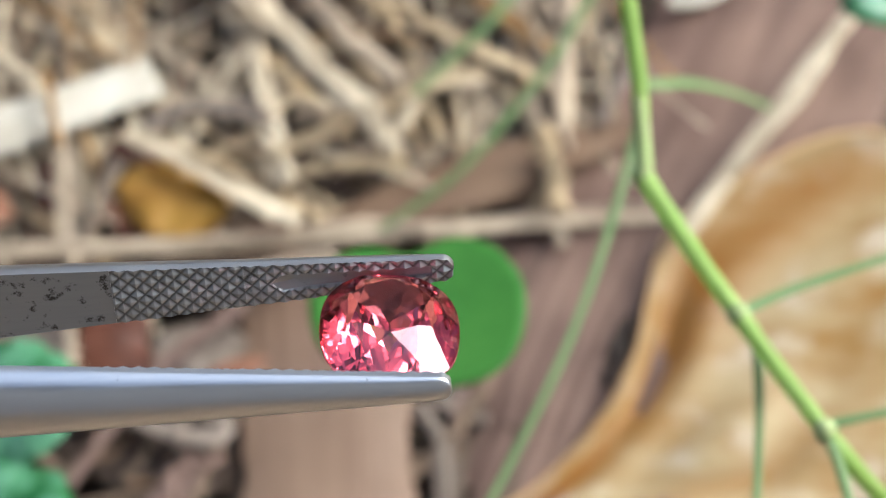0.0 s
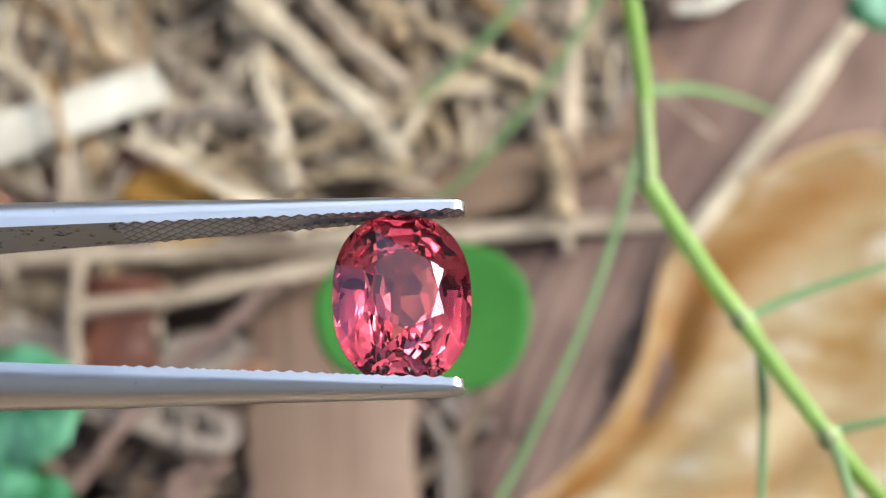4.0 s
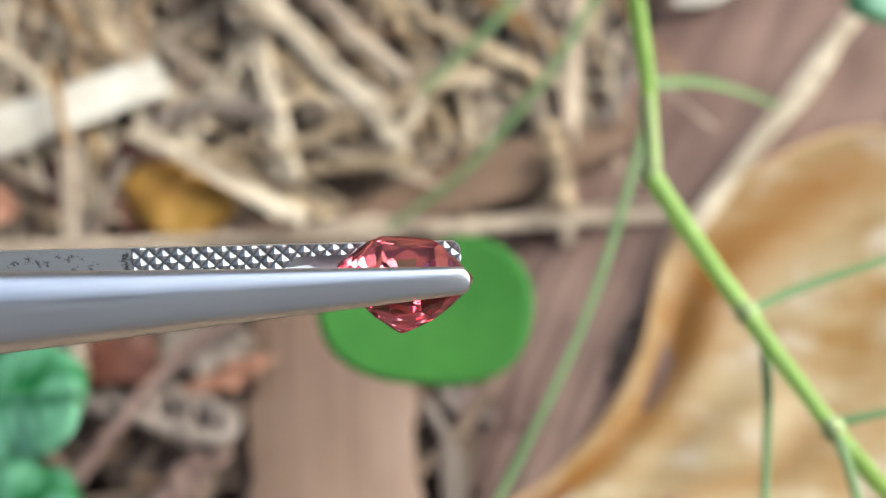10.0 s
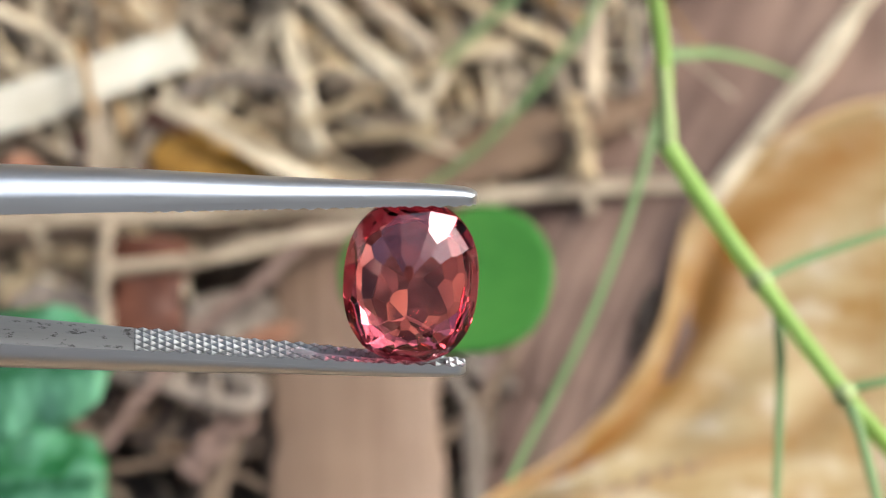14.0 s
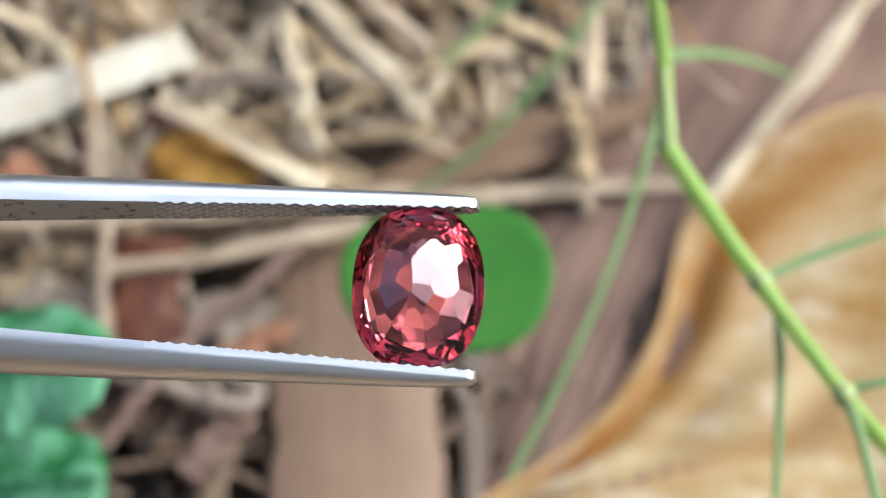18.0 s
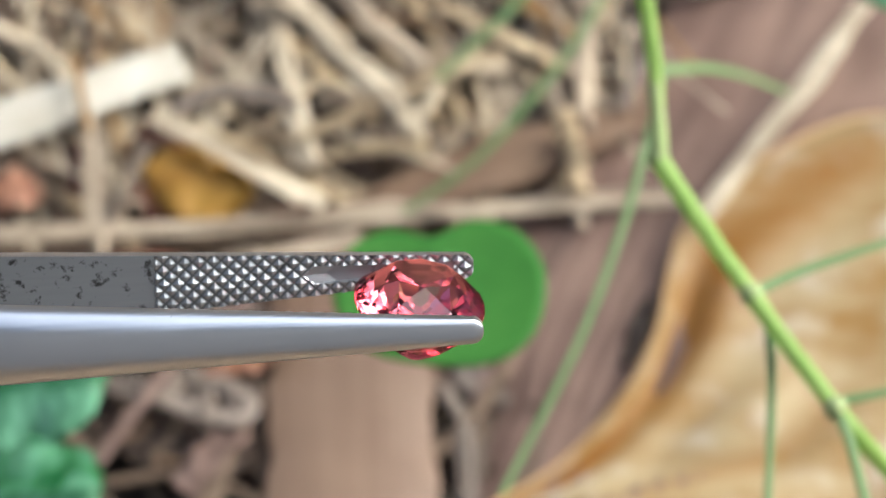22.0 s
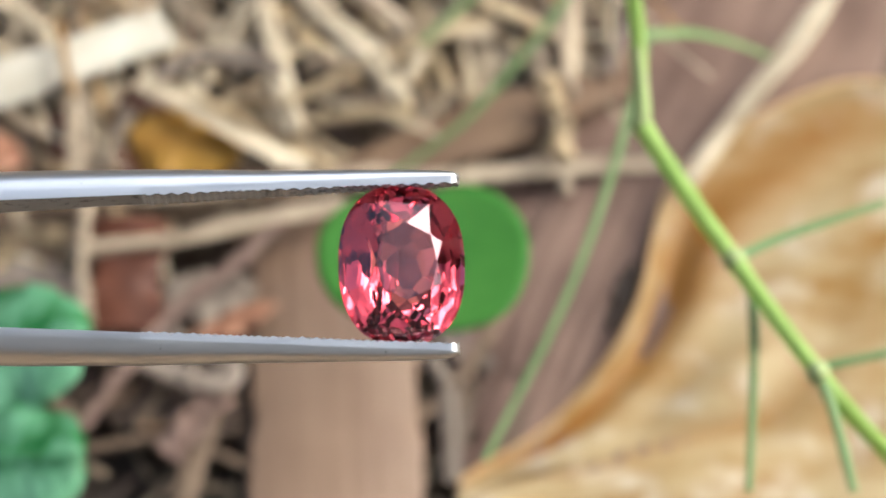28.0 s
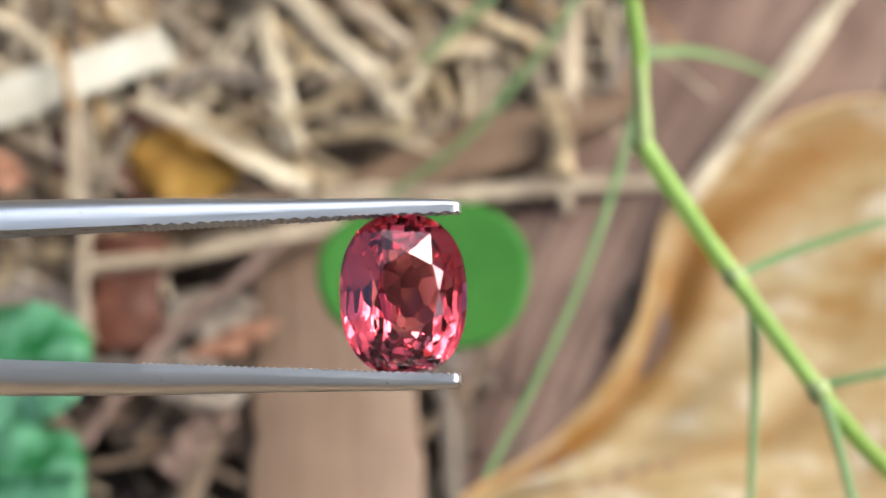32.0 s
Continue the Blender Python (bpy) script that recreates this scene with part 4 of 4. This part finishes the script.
# ---- gem ----
def build_gem():
    """A cushion oval cut facet by facet from a blank: brilliant crown, stepped pavilion that ends in a short keel."""
    a, b, e = 3.32, 4.17, 2.38

    def rim(t, k=1.0):
        c, s = math.cos(t), math.sin(t)
        r = (abs(c / a) ** e + abs(s / b) ** e) ** (-1 / e)
        return Vector((r * c, r * s, 0)) * k

    # even steps along the rim
    fine = [rim(2 * math.pi * i / 720) for i in range(721)]
    along = [0.0]
    for p, q in zip(fine, fine[1:]):
        along.append(along[-1] + (q - p).length)

    def angle(f):
        return float(np.interp((f % 1.0) * along[-1], along, [2 * math.pi * i / 720 for i in range(721)]))

    def tangent(t):
        return (rim(t + 0.01) - rim(t - 0.01)).normalized()
    zt, zg = 1.58, 0.07
    up, planes = Vector((0, 0, 1)), [(Vector((0, 0, zt)), Vector((0, 0, 1)))]
    # crown: eight kites, eight stars, sixteen upper halves
    kites, table = [], []
    for k in range(8):
        t = angle(k / 8)
        p, q = rim(t) + up * zg, rim(t, 0.48) + up * zt
        no = (p - q).cross(tangent(t)).normalized()
        no = no if no.z > 0 else -no
        kites.append((q, no))
        table.append(q)
    planes += kites
    for k in range(8):
        p, q = table[k], table[(k + 1) % 8]
        out = (q - p).cross(up).normalized()
        no = (up * math.cos(radians(26)) + out * math.sin(radians(26))).normalized()
        planes.append((p, no))
        m = np.array([no[:], kites[k][1][:], kites[(k + 1) % 8][1][:]])
        d = [no.dot(p), kites[k][1].dot(kites[k][0]), kites[(k + 1) % 8][1].dot(kites[(k + 1) % 8][0])]
        tip = Vector(np.linalg.solve(m, d))
        for f in (0.27, 0.73):
            t = angle((k + f) / 8)
            g = rim(t) + up * zg
            no = (g - tip).cross(tangent(t)).normalized()
            planes.append((g, no if no.z > 0 else -no))
    # pavilion: five steps round sixteen sides, cut by eye and so not quite even
    rng = random.Random(4)
    steps = ((0.0, -zg), (0.50, -0.76), (1.05, -1.37), (1.70, -1.93), (2.50, -2.45), (3.32, -2.87))
    for j in range(16):
        t = angle(j / 16)
        out = tangent(t).cross(up).normalized()
        for (i0, z0), (i1, z1) in zip(steps, steps[1:]):
            no = Vector((out.x * (z0 - z1), out.y * (z0 - z1), -(i1 - i0))).normalized()
            no = Matrix.Rotation(rng.uniform(-0.045, 0.045), 3, out.cross(up)) @ Matrix.Rotation(rng.uniform(-0.07, 0.07), 3, up) @ no
            planes.append((rim(t) - out * (i0 + i1) / 2 + up * (z0 + z1) / 2, no))
    bm = bmesh.new()
    rings = []
    for z in (-4.0, 2.0):
        rings.append([bm.verts.new(rim(angle(i / 72)) + up * z) for i in range(72)])
    bridge(bm, rings)
    for co, no in planes:
        cut = bmesh.ops.bisect_plane(bm, geom=bm.verts[:] + bm.edges[:] + bm.faces[:], dist=1e-5, plane_co=co, plane_no=no, clear_outer=True)
        edges = [g for g in cut["geom_cut"] if isinstance(g, bmesh.types.BMEdge) and g.is_boundary]
        if len(edges) > 2:
            bmesh.ops.edgeloop_fill(bm, edges=edges)
    bmesh.ops.recalc_face_normals(bm, faces=bm.faces)
    bmesh.ops.scale(bm, vec=(MM, MM, MM), verts=bm.verts)
    # it sits a little askew in the grip
    bmesh.ops.transform(bm, matrix=pose(0, 0, -0.15 * MM, 0, 8, 0), verts=bm.verts)
    # the crown with its table, and the pavilion below the girdle
    root = new("gemstone")
    tagged(root, "faceted cushion-cut red pink gem held in tweezers", "gemstone")
    for name, upper, label in (("crown", True, "brilliant-cut crown with an octagonal table"), ("pavilion", False, "step-cut pavilion that ends in a short keel")):
        half = bm.copy()
        lean = Matrix.Rotation(radians(8), 3, "Y") @ up
        bmesh.ops.delete(half, geom=[f for f in half.faces if (f.normal.dot(lean) > 0.02) != upper], context="FACES")
        part(name, half, GEM, root, label, 0)
    bm.free()
    return root


tweezers = build_tweezers()
gem = build_gem()


def motions():
    """The tweezers are turned about their length and carry the gem with them."""
    rows = [
        (0.0, pose(-0.00193, -0.14306, 0.24007, -22.001, -4.013, 1.474)),
        (0.5, pose(-0.00152, -0.14173, 0.23806, -20.922, -3.449, 2.083)),
        (1.0, pose(-0.00183, -0.14278, 0.23965, -22.066, -3.627, 1.694)),
        (1.5, pose(-0.00180, -0.14103, 0.23864, -12.411, -3.222, 1.381)),
        (2.0, pose(-0.00198, -0.14103, 0.23898, -7.678, -3.439, 1.352)),
        (2.5, pose(-0.00191, -0.14042, 0.23815, 0.936, -3.556, 1.122)),
        (3.0, pose(-0.00150, -0.14110, 0.23903, 3.362, -3.505, 1.027)),
        (3.5, pose(-0.00128, -0.14084, 0.23950, 5.665, -3.035, 0.098)),
        (5.5, pose(-0.00174, -0.14103, 0.24063, 28.366, -2.188, -0.417)),
        (6.0, pose(-0.00139, -0.14215, 0.24140, 26.436, -0.922, 1.114)),
        (6.5, pose(-0.00149, -0.14133, 0.23912, 22.187, -2.720, 0.590)),
        (7.0, pose(-0.00165, -0.14060, 0.23786, 10.108, -2.762, 0.489)),
        (7.5, pose(-0.00181, -0.14029, 0.23836, 3.479, -3.701, 1.060)),
        (8.0, pose(-0.00186, -0.14153, 0.23929, -8.935, -3.775, 1.673)),
        (8.5, pose(-0.00171, -0.14101, 0.23919, -18.739, -2.308, 2.824)),
        (9.0, pose(-0.00150, -0.14070, 0.23897, -30.924, -2.039, 3.366)),
        (9.5, pose(-0.00112, -0.14019, 0.23935, -42.715, -0.716, 4.362)),
        (10.0, pose(-0.00188, -0.13770, 0.23606, -51.552, 0.035, 5.005)),
        (10.5, pose(-0.00194, -0.13741, 0.23387, -66.853, 2.251, 5.460)),
        (11.0, pose(-0.00165, -0.13859, 0.23517, -77.977, 4.193, 6.060)),
        (11.5, pose(-0.00157, -0.14028, 0.23984, -94.896, 4.026, 4.322)),
        (12.0, pose(-0.00142, -0.14252, 0.24128, -98.289, 4.392, 3.486)),
        (12.5, pose(-0.00180, -0.14021, 0.23753, -110.321, 6.683, 3.996)),
        (13.0, pose(-0.00101, -0.14226, 0.24005, -114.695, 6.311, 1.371)),
        (13.5, pose(-0.00205, -0.14106, 0.23756, -127.432, 6.948, 1.916)),
        (14.0, pose(-0.00206, -0.14152, 0.23847, -131.352, 6.522, 1.286)),
        (14.5, pose(-0.00186, -0.14203, 0.23853, -144.284, 6.655, -0.257)),
        (16.5, pose(-0.00178, -0.14354, 0.24033, 173.450, 4.253, -1.908)),
        (17.0, pose(-0.00154, -0.14268, 0.23924, 175.175, 4.839, -1.741)),
        (17.5, pose(-0.00164, -0.14163, 0.23872, -171.867, 3.410, -1.401)),
        (18.0, pose(-0.00191, -0.14070, 0.23635, -165.546, 2.894, -0.936)),
        (18.5, pose(-0.00155, -0.14086, 0.23734, -148.626, 1.891, -0.662)),
        (19.0, pose(-0.00197, -0.14083, 0.23680, -135.085, 4.641, 2.928)),
        (19.5, pose(-0.00215, -0.14042, 0.23663, -118.355, 4.551, 4.863)),
        (20.0, pose(-0.00195, -0.14048, 0.23711, -99.769, 3.459, 6.075)),
        (20.5, pose(-0.00181, -0.14083, 0.23820, -78.607, 2.730, 7.772)),
        (21.0, pose(-0.00156, -0.14212, 0.23889, -62.449, 4.002, 6.665)),
        (21.5, pose(-0.00100, -0.14043, 0.23564, -47.688, 1.671, 4.396)),
        (22.0, pose(-0.00140, -0.14006, 0.23535, -39.131, 1.215, 3.664)),
        (22.5, pose(-0.00174, -0.13969, 0.23483, -26.860, 1.618, 2.548)),
        (23.0, pose(-0.00174, -0.13922, 0.23345, -20.756, 1.056, 2.126)),
        (23.5, pose(-0.00152, -0.13947, 0.23205, -11.191, 2.670, 1.913)),
        (24.0, pose(-0.00149, -0.13842, 0.22944, -3.751, 2.052, 1.358)),
        (24.5, pose(-0.00151, -0.13736, 0.22896, 8.137, 2.148, 2.314)),
        (25.0, pose(-0.00126, -0.13731, 0.22969, 9.402, 1.719, 1.152)),
        (25.5, pose(-0.00126, -0.13825, 0.23162, 15.566, 2.605, 1.717)),
        (27.5, pose(-0.00076, -0.13899, 0.23462, 27.694, 1.953, 1.816)),
        (28.0, pose(-0.00135, -0.13811, 0.23176, 21.072, 1.656, 1.563)),
        (28.5, pose(-0.00110, -0.13791, 0.23021, 9.237, 1.596, 1.935)),
        (29.0, pose(-0.00122, -0.13969, 0.23260, -2.334, 0.886, 2.242)),
        (29.5, pose(-0.00101, -0.13936, 0.23174, 1.991, 1.721, 3.022)),
        (30.0, pose(-0.00102, -0.13992, 0.23368, -0.665, 0.763, 1.864)),
        (30.5, pose(-0.00119, -0.13955, 0.23301, 9.271, 0.640, 2.094)),
        (31.0, pose(-0.00126, -0.13977, 0.23340, 15.576, 1.575, 2.083)),
        (31.5, pose(-0.00127, -0.13948, 0.23356, 20.304, 2.299, 1.499)),
        (32.0, pose(-0.00132, -0.13906, 0.23229, 23.993, 1.636, 1.535)),
    ]
    walk(tweezers, rows)
    walk(gem, rows)


motions()
